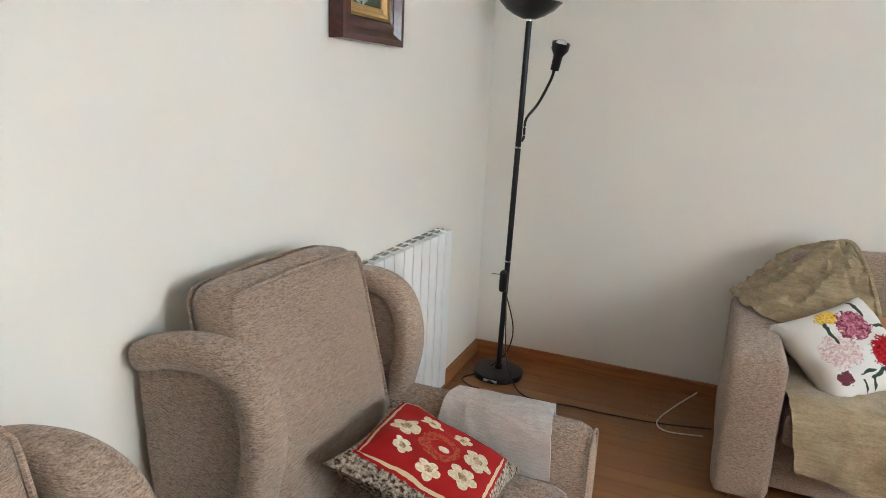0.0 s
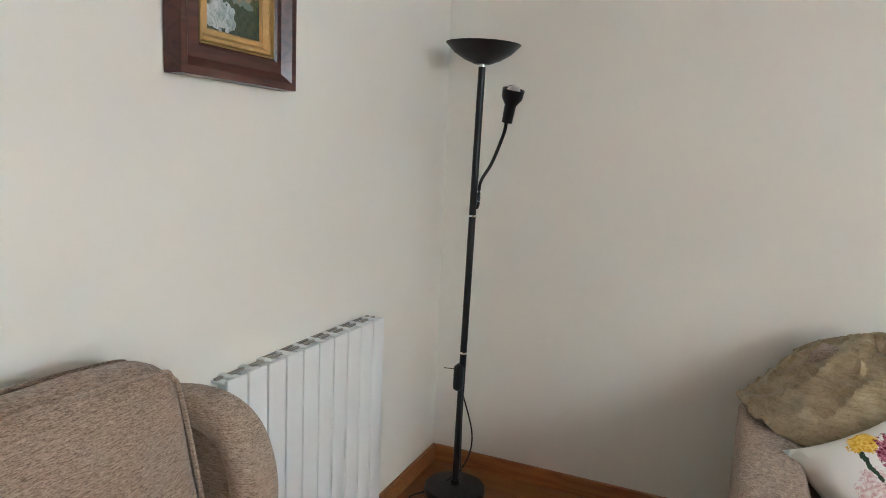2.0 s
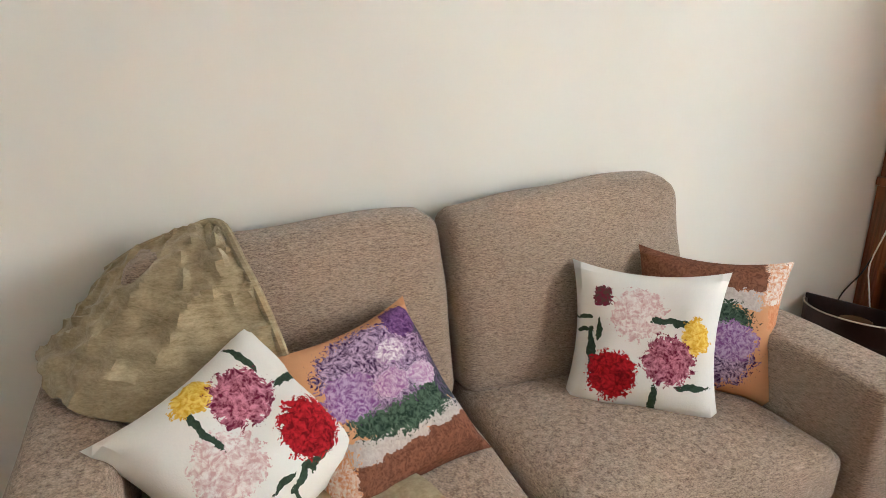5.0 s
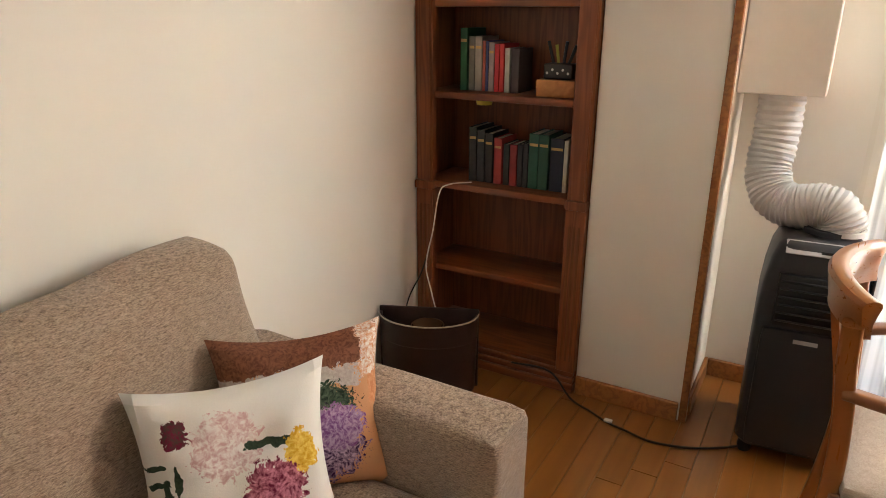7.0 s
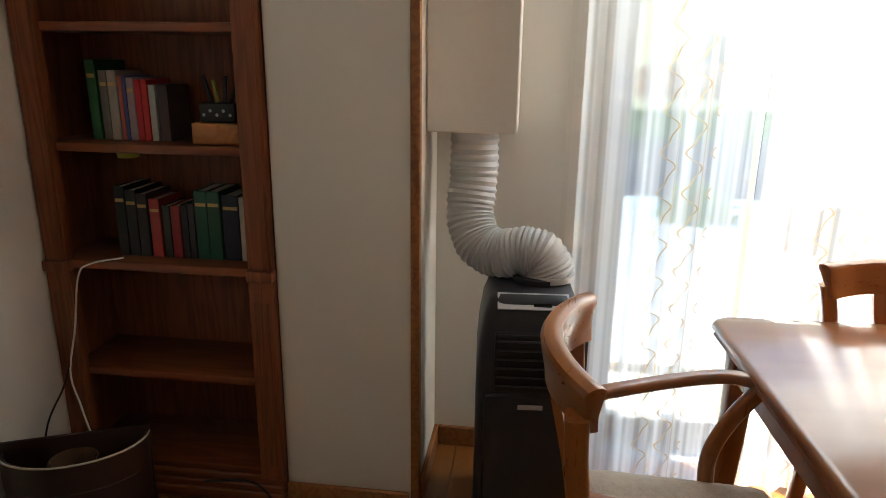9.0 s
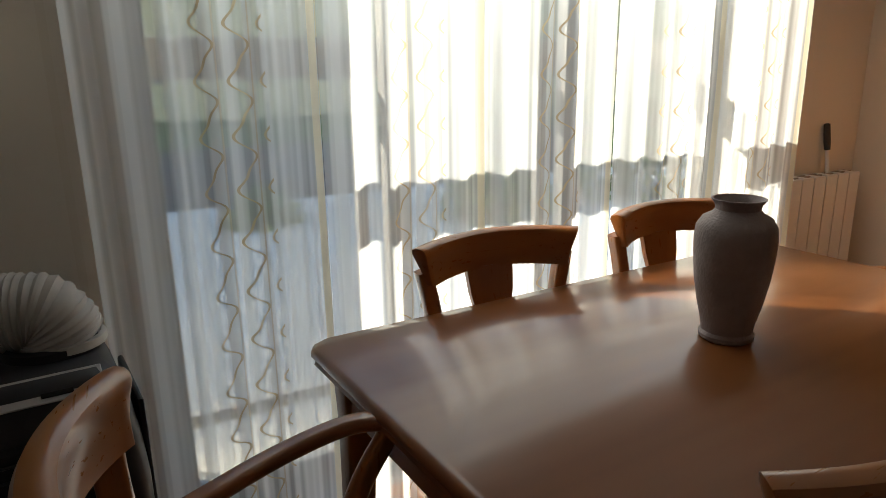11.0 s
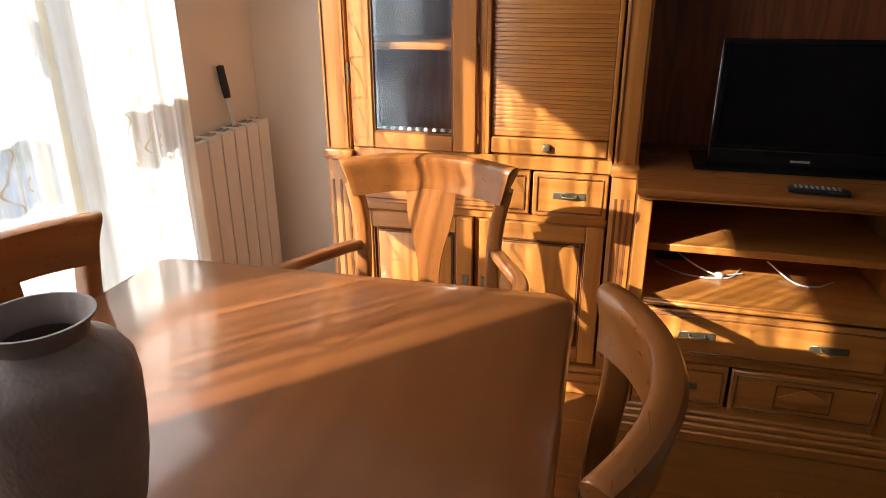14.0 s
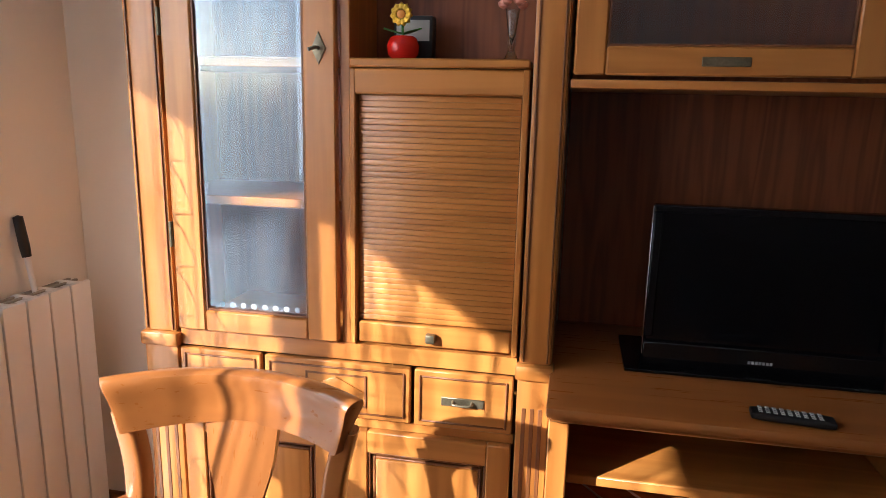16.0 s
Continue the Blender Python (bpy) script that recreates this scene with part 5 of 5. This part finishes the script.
    for x0, x1 in ((X0, 1.822), (2.652, X1)):
        up = part("pilaster", box(x0 + 0.004, x1 - 0.004, YF - 0.03, YF + 0.016, 0.805, 2.10, 0.004), OAK, c)
        for xx in (x0 + 0.010, x1 - 0.015):
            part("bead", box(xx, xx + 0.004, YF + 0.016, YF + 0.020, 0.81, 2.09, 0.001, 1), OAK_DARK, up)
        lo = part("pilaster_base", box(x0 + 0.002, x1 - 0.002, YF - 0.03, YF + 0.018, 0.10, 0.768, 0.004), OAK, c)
        # Grooves drawn as dark strips, their shade put into the colour.
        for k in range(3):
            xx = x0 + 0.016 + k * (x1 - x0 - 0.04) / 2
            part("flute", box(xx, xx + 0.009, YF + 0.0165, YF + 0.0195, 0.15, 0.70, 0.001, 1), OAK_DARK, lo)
        part("capital", box(x0 - 0.004, x1 + 0.004, YF - 0.03, YF + 0.030, 0.768, 0.804, 0.008), OAK_H, c)
    for k, (out, z0, z1) in enumerate(((0.026, 0.0, 0.045), (0.020, 0.045, 0.075), (0.014, 0.075, 0.100))):
        part("plinth_moulding", box(X0 + 0.003 * k, X1 - 0.003 * k, YF - 0.05, YF + out, z0, z1, 0.004, 1), OAK_H, c)
    for z0, z1, dy in ((0.10, 0.125, -0.012), (0.602, 0.626, 0.002), (0.772, 0.812, 0.006)):
        part("cross_board", box(1.824, 2.650, Y0 + 0.012, YF + dy, z0, z1), OAK_H, c)
    part("lower_divider", box(2.226, 2.244, Y0 + 0.012, YF - 0.012, 0.125, 0.602), OAK, c)
    # lower doors and drawers
    for x0, x1, hx in ((2.246, 2.648, 2.268), (1.828, 2.224, 2.204)):
        d = panel_front("door", x0, x1, 0.118, 0.600, YF, c, 0.055)
        part("handle", box(hx - 0.010, hx + 0.010, YF + 0.020, YF + 0.025, 0.30, 0.40, 0.002, 1), BRASS, d, "aged brass plate handle")
    drawer_front(2.436, 2.648, 0.630, 0.768, YF, c)
    drawer_front(2.066, 2.426, 0.630, 0.768, YF, c, "diamond")
    drawer_front(1.828, 2.056, 0.630, 0.768, YF, c)
    # glazed door
    gx0, gx1, gz0, gz1, s = 2.238, 2.646, 0.816, 1.95, 0.074
    gd = part("glass_door", box(gx0, gx0 + s, YF, YF + 0.022, gz0, gz1, 0.004, 1), OAK, c)
    part("stile", box(gx1 - s, gx1, YF, YF + 0.022, gz0, gz1, 0.004, 1), OAK, gd)
    for z0, z1 in ((gz0, gz0 + 0.052), (gz1 - 0.06, gz1)):
        part("rail", box(gx0 + s, gx1 - s, YF, YF + 0.0218, z0, z1, 0.004, 1), OAK_H, gd)
    bd = bmesh.new()
    for xx in (gx0 + s, gx1 - s - 0.005):
        add_box(bd, xx, xx + 0.005, YF + 0.002, YF + 0.017, gz0 + 0.052, gz1 - 0.06, 0.001, 1)
    for zz in (gz0 + 0.052, gz1 - 0.065):
        add_box(bd, gx0 + s + 0.005, gx1 - s - 0.005, YF + 0.002, YF + 0.017, zz, zz + 0.005, 0.001, 1)
    part("bead", bd, OAK_DARK, gd)
    part("glass", box(gx0 + s + 0.001, gx1 - s - 0.001, YF + 0.006, YF + 0.010, gz0 + 0.054, gz1 - 0.062), CABGLASS, gd, "bevelled reflecting glass pane")
    bev = bmesh.new()
    for xx in (gx0 + s + 0.006, gx1 - s - 0.018):
        add_box(bev, xx, xx + 0.012, YF + 0.0102, YF + 0.012, gz0 + 0.06, gz1 - 0.07, 0.0015, 1)
    add_box(bev, gx0 + s + 0.018, gx1 - s - 0.018, YF + 0.0102, YF + 0.012, gz0 + 0.06, gz0 + 0.072, 0.0015, 1)
    part("bevel", bev, CABGLASS, gd)
    k = part("key_plate", prism([(2.274 - 0.016, 1.475), (2.274, 1.475 - 0.034), (2.274 + 0.016, 1.475), (2.274, 1.475 + 0.034)], YF + 0.022, YF + 0.026, 0.001), BRASS, gd, "aged brass lozenge key plate")
    part("key", tube([(2.274, YF + 0.026, 1.475), (2.274, YF + 0.045, 1.475), (2.285, YF + 0.055, 1.47)], 0.004), BRASS, k)
    for z in (1.02, 1.50):
        part("hinge", lathe([(0, 0), (0.005, 0), (0.005, 0.06), (0, 0.06)], 10, (2.649, YF + 0.022, z)), BRASS, gd)
    for z in (1.14, 1.46, 1.75):
        part("shelf", box(2.236, 2.72, Y0 + 0.014, YF - 0.03, z - 0.022, z, 0.002, 1), OAK_H, c)
    for k in range(9):
        part("lace_scallop", lathe([(0, 0), (0.006, 0.0), (0.0075, 0.0015), (0, 0.003)], 12), LACE, c, "white lace shelf edging").matrix_local = pose(2.328 + k * 0.028, YF - 0.022, 0.872, 90, 0, 0)
    # roller shutter
    sh = part("shutter_frame", box(1.826, 2.208, YF - 0.03, YF + 0.010, 1.382, 1.436, 0.004, 1), OAK_H, c)
    part("shutter_guide", box(1.824, 1.838, YF - 0.03, YF + 0.012, 0.814, 1.437, 0.003, 1), OAK, c)
    part("shutter_guide", box(2.197, 2.211, YF - 0.03, YF + 0.012, 0.814, 1.437, 0.003, 1), OAK, c)
    rl = part("shutter_rail", box(1.840, 2.195, YF - 0.02, YF + 0.004, 0.818, 0.868, 0.004, 1), OAK_H, c)
    part("knob", box(2.010, 2.032, YF + 0.004, YF + 0.022, 0.832, 0.854, 0.004), BRASS, rl)
    n = 40
    mesh = None
    for i in range(n):
        z = 0.871 + i * (0.510 / n)
        if mesh is None:
            first = part("slat", box(1.840, 2.195, YF - 0.022, YF - 0.006, 0.0002, 0.510 / n - 0.0002, 0.0014, 2), OAK_H, c)
            mesh = first.data
            first.location.z = z
        else:
            o = new("slat", mesh)
            o.parent = c
            o.location.z = z
    part("shutter_backing", box(1.840, 2.195, YF - 0.03, YF - 0.024, 0.868, 1.382), OAK, c)
    nb = box(1.824, 2.211, Y0 + 0.012, YF + 0.014, 1.438, 1.457, 0.004, 1)
    part("niche_shelf", nb, OAK_H, c)
    # Niche shade is carried by this darker wood.
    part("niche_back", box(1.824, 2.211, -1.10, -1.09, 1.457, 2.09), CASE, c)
tall_cabinet()

# ornaments in the niche
RED_CER = plain("red_ceramic", (0.50, 0.012, 0.006), 0.2)
GREEN = plain("green_plastic", (0.06, 0.22, 0.03), 0.45)
YEL = plain("yellow_petal", (0.75, 0.45, 0.03), 0.5)
fp = thing("solar_flower", pose(2.11, -0.95, 1.4575), "yellow toy flower in a round red pot", "ornament")
part("pot", lathe([(0, 0), (0.024, 0.0), (0.034, 0.012), (0.036, 0.03), (0.030, 0.046), (0.024, 0.050), (0.022, 0.044), (0, 0.04)], 28), RED_CER, fp)
part("stem", tube([(0, 0, 0.04), (0.002, 0, 0.085)], 0.003, smooth=False), GREEN, fp)
for sx in (-1, 1):
    part("leaf", sweep([(0, 0, 0.055), (sx * 0.02, 0.004, 0.060), (sx * 0.042, 0.006, 0.066)], disc(0.008, 8, 0.002), 6, scale=lambda u: (0.3 + 1.2 * math.sin(math.pi * min(0.97, u + 0.05)), 1)), GREEN, fp)
for k in range(11):
    a = 2 * math.pi * k / 11
    part("petal", lathe([(0, 0), (0.006, 0.004), (0.007, 0.012), (0, 0.018)], 8), YEL, fp).matrix_local = Matrix.Translation((0.002, 0.010, 0.095)) @ Matrix.Rotation(a, 4, "Y") @ Matrix.Translation((0, 0, 0.008))
part("flower_centre", lathe([(0, -0.004), (0.009, -0.002), (0.009, 0.002), (0, 0.006)], 16), plain("orange_centre", (0.60, 0.22, 0.02), 0.5), fp).matrix_local = pose(0.002, 0.012, 0.095, -90, 0, 0)
ph = thing("radio", pose(2.09, -1.02, 1.4575), "small grey and black box behind the toy flower", "box")
part("case", box(-0.035, 0.055, -0.02, 0.02, 0, 0.10, 0.004), GREYPLASTIC, ph)
part("front", box(-0.028, 0.048, 0.0205, 0.022, 0.045, 0.09), PANELGREY, ph)
gv = thing("bud_vase", pose(1.872, -0.95, 1.4575), "slim glass bud vase with pink flowers", "vase")
part("glass", lathe([(0, 0.0), (0.016, 0.0), (0.014, 0.006), (0.008, 0.02), (0.009, 0.06), (0.015, 0.105), (0.013, 0.105), (0.007, 0.06), (0, 0.03)], 20), GLASS, gv)
for k in range(6):
    part("bloom", lathe([(0, 0), (0.010, 0.006), (0.012, 0.014), (0.004, 0.020), (0, 0.016)], 10, (0.02 * math.cos(k), 0.016 * math.sin(k * 1.7), 0.105 + 0.006 * (k % 3))), plain("pink_bloom", (0.62, 0.26, 0.18), 0.6), gv)

def tv_cabinet():
    c = thing("tv_cabinet", pose(0, 0, 0), "honey oak television cabinet with open shelf and drawers", "cabinet", "oak wall unit")
    X0, X1, Y0, YF = 0.55, 1.744, YS + 0.004, -0.715
    part("side_panel", box(1.703, X1, Y0, YF, 0, 0.758, 0.003, 1), OAK, c)
    part("side_panel", box(0.995, 1.031, Y0, YF, 0, 0.758, 0.003, 1), OAK, c)
    part("side_panel", box(X0, X0 + 0.03, Y0, YF, 0, 0.758, 0.003, 1), OAK, c)
    tp = box(X0 - 0.01, X1 + 0.006, Y0, YF + 0.036, 0.772, 0.796, 0.008)
    add_box(tp, X0, X1 - 0.001, Y0, YF + 0.020, 0.759, 0.7725, 0.004, 1)
    # Cherry on an oak cabinet: the top's shade is put into this darker colour.
    part("tabletop", tp, CHERRY_X, c)
    # Far darker oak than the carcass: the open shelf's shade is painted here.
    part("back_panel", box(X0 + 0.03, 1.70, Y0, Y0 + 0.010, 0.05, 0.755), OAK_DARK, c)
    part("shelf", box(1.033, 1.701, Y0 + 0.02, -0.785, 0.580, 0.603, 0.003, 1), OAK_H, c)
    dk = box(1.033, 1.701, Y0 + 0.02, YF - 0.002, 0.434, 0.456, 0.003, 1)
    add_box(dk, 1.033, 1.701, YF - 0.03, YF + 0.010, 0.441, 0.454, 0.004, 1)
    part("deck", dk, OAK_H, c)
    drawer_front(1.035, 1.700, 0.290, 0.432, YF - 0.006, c, "plate", 2)
    drawer_front(1.438, 1.700, 0.124, 0.260, YF - 0.006, c, "plate")
    drawer_front(1.035, 1.428, 0.124, 0.260, YF - 0.006, c, "diamond")
    for z0, z1 in ((0.262, 0.288), (0.098, 0.122)):
        part("rail", box(1.033, 1.701, Y0 + 0.02, YF - 0.004, z0, z1), OAK_H, c)
    panel_front("door", 0.582, 0.993, 0.130, 0.750, YF - 0.012, c, 0.06)
    for k, (out, z0, z1) in enumerate(((0.026, 0.0, 0.036), (0.018, 0.036, 0.060), (0.010, 0.060, 0.080), (0.002, 0.080, 0.097))):
        part("plinth_moulding", box(X0 + 0.002 * k, X1 - 0.002 - 0.001 * k, YF - 0.05, YF + out, z0, z1, 0.005, 1), OAK_H, c)
tv_cabinet()

def upper_cabinet():
    c = thing("upper_cabinet", pose(0, 0, 0), "oak upper cabinet with glazed doors over the television", "cabinet", "oak wall unit")
    X0, X1, Y0, YF = 0.55, 1.744, YS + 0.004, -0.89
    part("bottom_board", box(X0, X1 - 0.001, Y0, YF + 0.012, 1.402, 1.420, 0.004), OAK_H, c)
    # Darker bookcase oak on these boards paints in the TV bay's shade.
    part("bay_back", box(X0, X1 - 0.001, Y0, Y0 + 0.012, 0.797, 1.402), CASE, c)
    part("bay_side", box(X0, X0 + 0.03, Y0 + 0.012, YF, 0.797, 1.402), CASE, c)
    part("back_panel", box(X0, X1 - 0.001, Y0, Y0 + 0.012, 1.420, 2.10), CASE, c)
    part("top_board", box(X0, X1 - 0.022, Y0, YF + 0.04, 2.10, 2.15, 0.012), OAK_H, c)
    part("side_panel", box(X0, X0 + 0.03, Y0 + 0.012, YF, 1.42, 2.10), OAK, c)
    for x0, x1 in ((1.165, 1.738), (0.585, 1.155)):
        s = 0.062
        z0, z1 = 1.428, 2.06
        d = part("glass_door", box(x0, x0 + s, YF, YF + 0.022, z0, z1, 0.004, 1), OAK, c)
        part("stile", box(x1 - s, x1, YF, YF + 0.022, z0, z1, 0.004, 1), OAK, d)
        for a, b in ((z0, z0 + 0.055), (z1 - 0.055, z1)):
            part("rail", box(x0 + s, x1 - s, YF, YF + 0.0218, a, b, 0.004, 1), OAK_H, d)
        bd = bmesh.new()
        add_box(bd, x0 + s, x1 - s, YF + 0.004, YF + 0.016, z0 + 0.055, z0 + 0.060, 0.001, 1)
        add_box(bd, x0 + s, x0 + s + 0.005, YF + 0.004, YF + 0.016, z0 + 0.060, z1 - 0.055, 0.001, 1)
        add_box(bd, x1 - s - 0.005, x1 - s, YF + 0.004, YF + 0.016, z0 + 0.060, z1 - 0.055, 0.001, 1)
        part("bead", bd, OAK_DARK, d)
        part("glass", box(x0 + s + 0.001, x1 - s - 0.001, YF + 0.006, YF + 0.010, z0 + 0.056, z1 - 0.056), CABGLASS, d)
        xc = (x0 + x1) / 2
        part("handle", box(xc - 0.045, xc + 0.045, YF + 0.022, YF + 0.026, z0 + 0.018, z0 + 0.036, 0.002, 1), BRASS, d, "aged brass plate handle")
upper_cabinet()

# television, remote and cables
def television():
    t = thing("television", pose(1.300, -0.955, 0.7965), "black flat television on a low gloss black stand", "television")
    part("stand_base", soft(-0.29, 0.29, -0.18, 0.050, 0.0, 0.010, 0.004, 8), GLOSSBLACK, t)
    part("stand_neck", box(-0.08, 0.08, -0.09, -0.046, 0.010, 0.12, 0.008), GLOSSBLACK, t)
    part("housing", box(-0.250, 0.250, -0.045, -0.002, 0.006, 0.366, 0.010, 3), GLOSSBLACK, t)
    part("screen", box(-0.228, 0.228, -0.0015, 0.001, 0.072, 0.350), SCREEN, t)
    bz = bmesh.new()
    add_box(bz, -0.250, 0.250, -0.002, 0.008, 0.352, 0.368, 0.003, 1)
    add_box(bz, -0.250, -0.230, -0.002, 0.008, 0.072, 0.352, 0.003, 1)
    add_box(bz, 0.230, 0.250, -0.002, 0.008, 0.072, 0.352, 0.003, 1)
    add_box(bz, -0.250, 0.250, -0.002, 0.008, 0.006, 0.060, 0.003, 1)
    part("bezel", bz, GLOSSBLACK, t)
    part("chrome_strip", box(-0.250, 0.250, 0.0075, 0.011, 0.002, 0.0070, 0.001, 1), CHROME, t, "thin bright strip under the screen")
    part("side_strip", box(0.2495, 0.2525, -0.01, 0.007, 0.03, 0.365, 0.001, 1), CHROME, t)
    part("side_strip", box(-0.2525, -0.2495, -0.01, 0.007, 0.03, 0.365, 0.001, 1), CHROME, t)
    for k in range(7):
        part("badge", box(0.021 - k * 0.0075, 0.0265 - k * 0.0075, 0.008, 0.0086, 0.027, 0.0335), PANELGREY, t)
television()
rm = thing("remote_control", pose(1.295, -0.730, 0.7965, 0, 0, 84) @ Matrix.Scale(0.86, 4), "dark remote control lying on the cabinet top", "remote control")
part("case", soft(-0.024, 0.024, -0.085, 0.085, 0, 0.018, 0.008, 6), DARKPLASTIC, rm)
for i in range(9):
    for j in range(3):
        part("button", box(-0.016 + j * 0.012, -0.008 + j * 0.012, -0.07 + i * 0.015, -0.061 + i * 0.015, 0.018, 0.0205, 0.001, 1), PANELGREY, rm)
for pts in ([(1.66, -1.00, 0.460), (1.60, -0.93, 0.460), (1.52, -0.90, 0.460), (1.44, -0.92, 0.460), (1.40, -1.00, 0.460)],
            [(1.62, -1.02, 0.515), (1.56, -0.95, 0.49), (1.48, -0.92, 0.465), (1.40, -0.96, 0.460)],
            [(1.32, -1.02, 0.485), (1.26, -0.93, 0.460), (1.20, -0.91, 0.460), (1.14, -0.96, 0.460)]):
    cable("white_cable", "loose white cable lying on the lower shelf", pts, 0.0028, CABLEWHITE)
tagged(part("white_plug", soft(1.462, 1.486, -0.925, -0.900, 0.4565, 0.476, 0.008, 5), CABLEWHITE), "white plug on the lower shelf", "plug")
tagged(part("set_top_box", box(1.56, 1.66, -1.12, -1.03, 0.4565, 0.515, 0.006), DARKPLASTIC), "small dark box at the back of the shelf", "box")

# ---- outside the window ----
CONC = plain("terrace_concrete", (0.55, 0.54, 0.51), 0.85, grain=0.15, gscale=8)
GRASS = plain("grass", (0.07, 0.12, 0.03), 0.9, grain=0.4, gscale=14)
structure("ground", box(3.50, 400, -300, 300, -0.6, -0.14), GRASS, "grass ground around the house", "ground")
structure("terrace", box(3.505, 8.4, -14, 14, -0.136, -0.02), CONC, "pale concrete terrace outside the window", "terrace")
structure("road", box(8.6, 15.0, -120, 120, -0.135, -0.10), plain("asphalt", (0.06, 0.06, 0.062), 0.85, grain=0.2, gscale=12), "grey asphalt road beyond the garden", "road")
# Unseen overhang, added so its edge ends the sunlight on the wall unit.
structure("sun_cut_slab", box(3.505, 3.95, -3, 5, 2.15, 2.32), CONC, "unseen slab added over the terrace to cut the high sun", "slab")
def car(x, y, col):
    c = thing("car", pose(x, y, -0.10), "dark blue parked car on the road", "car")
    body = prism([(-2.0, 0.35), (-2.05, 0.62), (-1.9, 0.86), (-1.1, 0.94), (-0.6, 1.36), (0.7, 1.40), (1.35, 0.98), (1.95, 0.86), (2.05, 0.55), (2.0, 0.35)], -0.85, 0.85, 0.06)
    b = part("body", body, plain("car_paint", col, 0.25), c)
    b.matrix_local = pose(0, 0, 0, 0, 0, 90)
    g = part("side_window", prism([(-0.95, 0.97), (-0.55, 1.30), (0.65, 1.33), (1.10, 0.99)], 0.852, 0.858), GLOSSBLACK, c)
    g.matrix_local = pose(0, 0, 0, 0, 0, 90)
    for yy in (-1.3, 1.3):
        for xx in (-0.86, 0.70):
            w = part("wheel", lathe([(0, 0), (0.2, 0.0), (0.31, 0.02), (0.32, 0.08), (0.31, 0.16), (0, 0.17)], 24), DARKPLASTIC, c)
            w.matrix_local = pose(xx, yy, 0.32, 0, 90, 0)
car(9.8, 3.6, (0.02, 0.035, 0.08))
def bush(x, y, r, seed):
    rnd = random.Random(seed)
    bm = bmesh.new()
    for i in range(420):
        a, b, k = rnd.uniform(0, 6.283), rnd.uniform(0.0, 1.5), r * rnd.uniform(0.55, 1.0)
        p = Vector((k * math.cos(a) * math.cos(b), k * math.sin(a) * math.cos(b), k * math.sin(b) * 1.1))
        s = rnd.uniform(0.05, 0.10)
        t = Euler((rnd.uniform(0, 6), rnd.uniform(0, 6), rnd.uniform(0, 6))).to_matrix()
        bm.faces.new([bm.verts.new(p + t @ Vector(q) * s) for q in ((-1, 0, 0), (0, -0.5, 0), (1, 0, 0), (0, 0.5, 0))])
    o = part("bush", bm, plain("bush_leaves", (0.08, 0.15, 0.03), 0.7, grain=0.4, gscale=9))
    o.matrix_world = pose(x, y, -0.14)
    tagged(o, "leafy green garden bush", "bush", "bushes in the garden")
for i, (x, y, r) in enumerate(((6.4, 2.9, 0.55), (6.8, 2.1, 0.45), (7.2, 3.8, 0.6), (6.6, -1.6, 0.6), (7.4, 0.4, 0.4), (6.9, -3.4, 0.8))):
    bush(x, y, r, 40 + i)
def house(x, y0, y1, h, col):
    c = thing("apartment_building", pose(x, y0, 0), "pale yellow apartment building across the road", "building")
    L = y1 - y0
    part("wall", box(0, 9, 0, L, -0.2, h, 0.02), plain("render_plaster", col, 0.9, grain=0.08, gscale=3), c)
    part("roof", box(-0.5, 9.5, -0.5, L + 0.5, h, h + 0.4, 0.05), plain("roof_tile", (0.30, 0.13, 0.08), 0.8, grain=0.2), c)
    for k in range(int(L / 3)):
        for f in range(int(h / 3)):
            w = part("window", box(-0.03, 0.02, k * 3 + 0.9, k * 3 + 2.1, f * 3 + 1.0, f * 3 + 2.3, 0.01, 1), ALU, c)
            part("pane", box(-0.035, -0.031, k * 3 + 0.96, k * 3 + 2.04, f * 3 + 1.06, f * 3 + 2.24), GLOSSBLACK, w)
house(24, -26, 22, 12, (0.62, 0.50, 0.30))

# ---- parquet strips ----
strip_w, rnd = 0.0905, random.Random(7)
meshes = {}
def strip_mesh(L):
    key = round(L, 2)
    if key not in meshes:
        bm = box(0, key - 0.0012, 0, strip_w - 0.0012, -0.0115, 0.0, 0.0012, 1)
        me = bpy.data.meshes.new("plank")
        bm.to_mesh(me)
        bm.free()
        me.materials.append(PARQUET)
        meshes[key] = me
    return meshes[key]
row, y = 0, YS
while y < YN - 0.005:
    x = XW - rnd.choice((0.0, 0.3, 0.6, 0.9))
    while x < XE:
        L = rnd.choice((0.8, 1.0, 1.2, 1.4))
        x0, x1 = max(x, XW), min(x + L, XE)
        if x1 - x0 > 0.03:
            o = new("plank", strip_mesh(x1 - x0))
            o.parent = floor
            o.location = (x0, y, 0)
        x += L
    y += strip_w
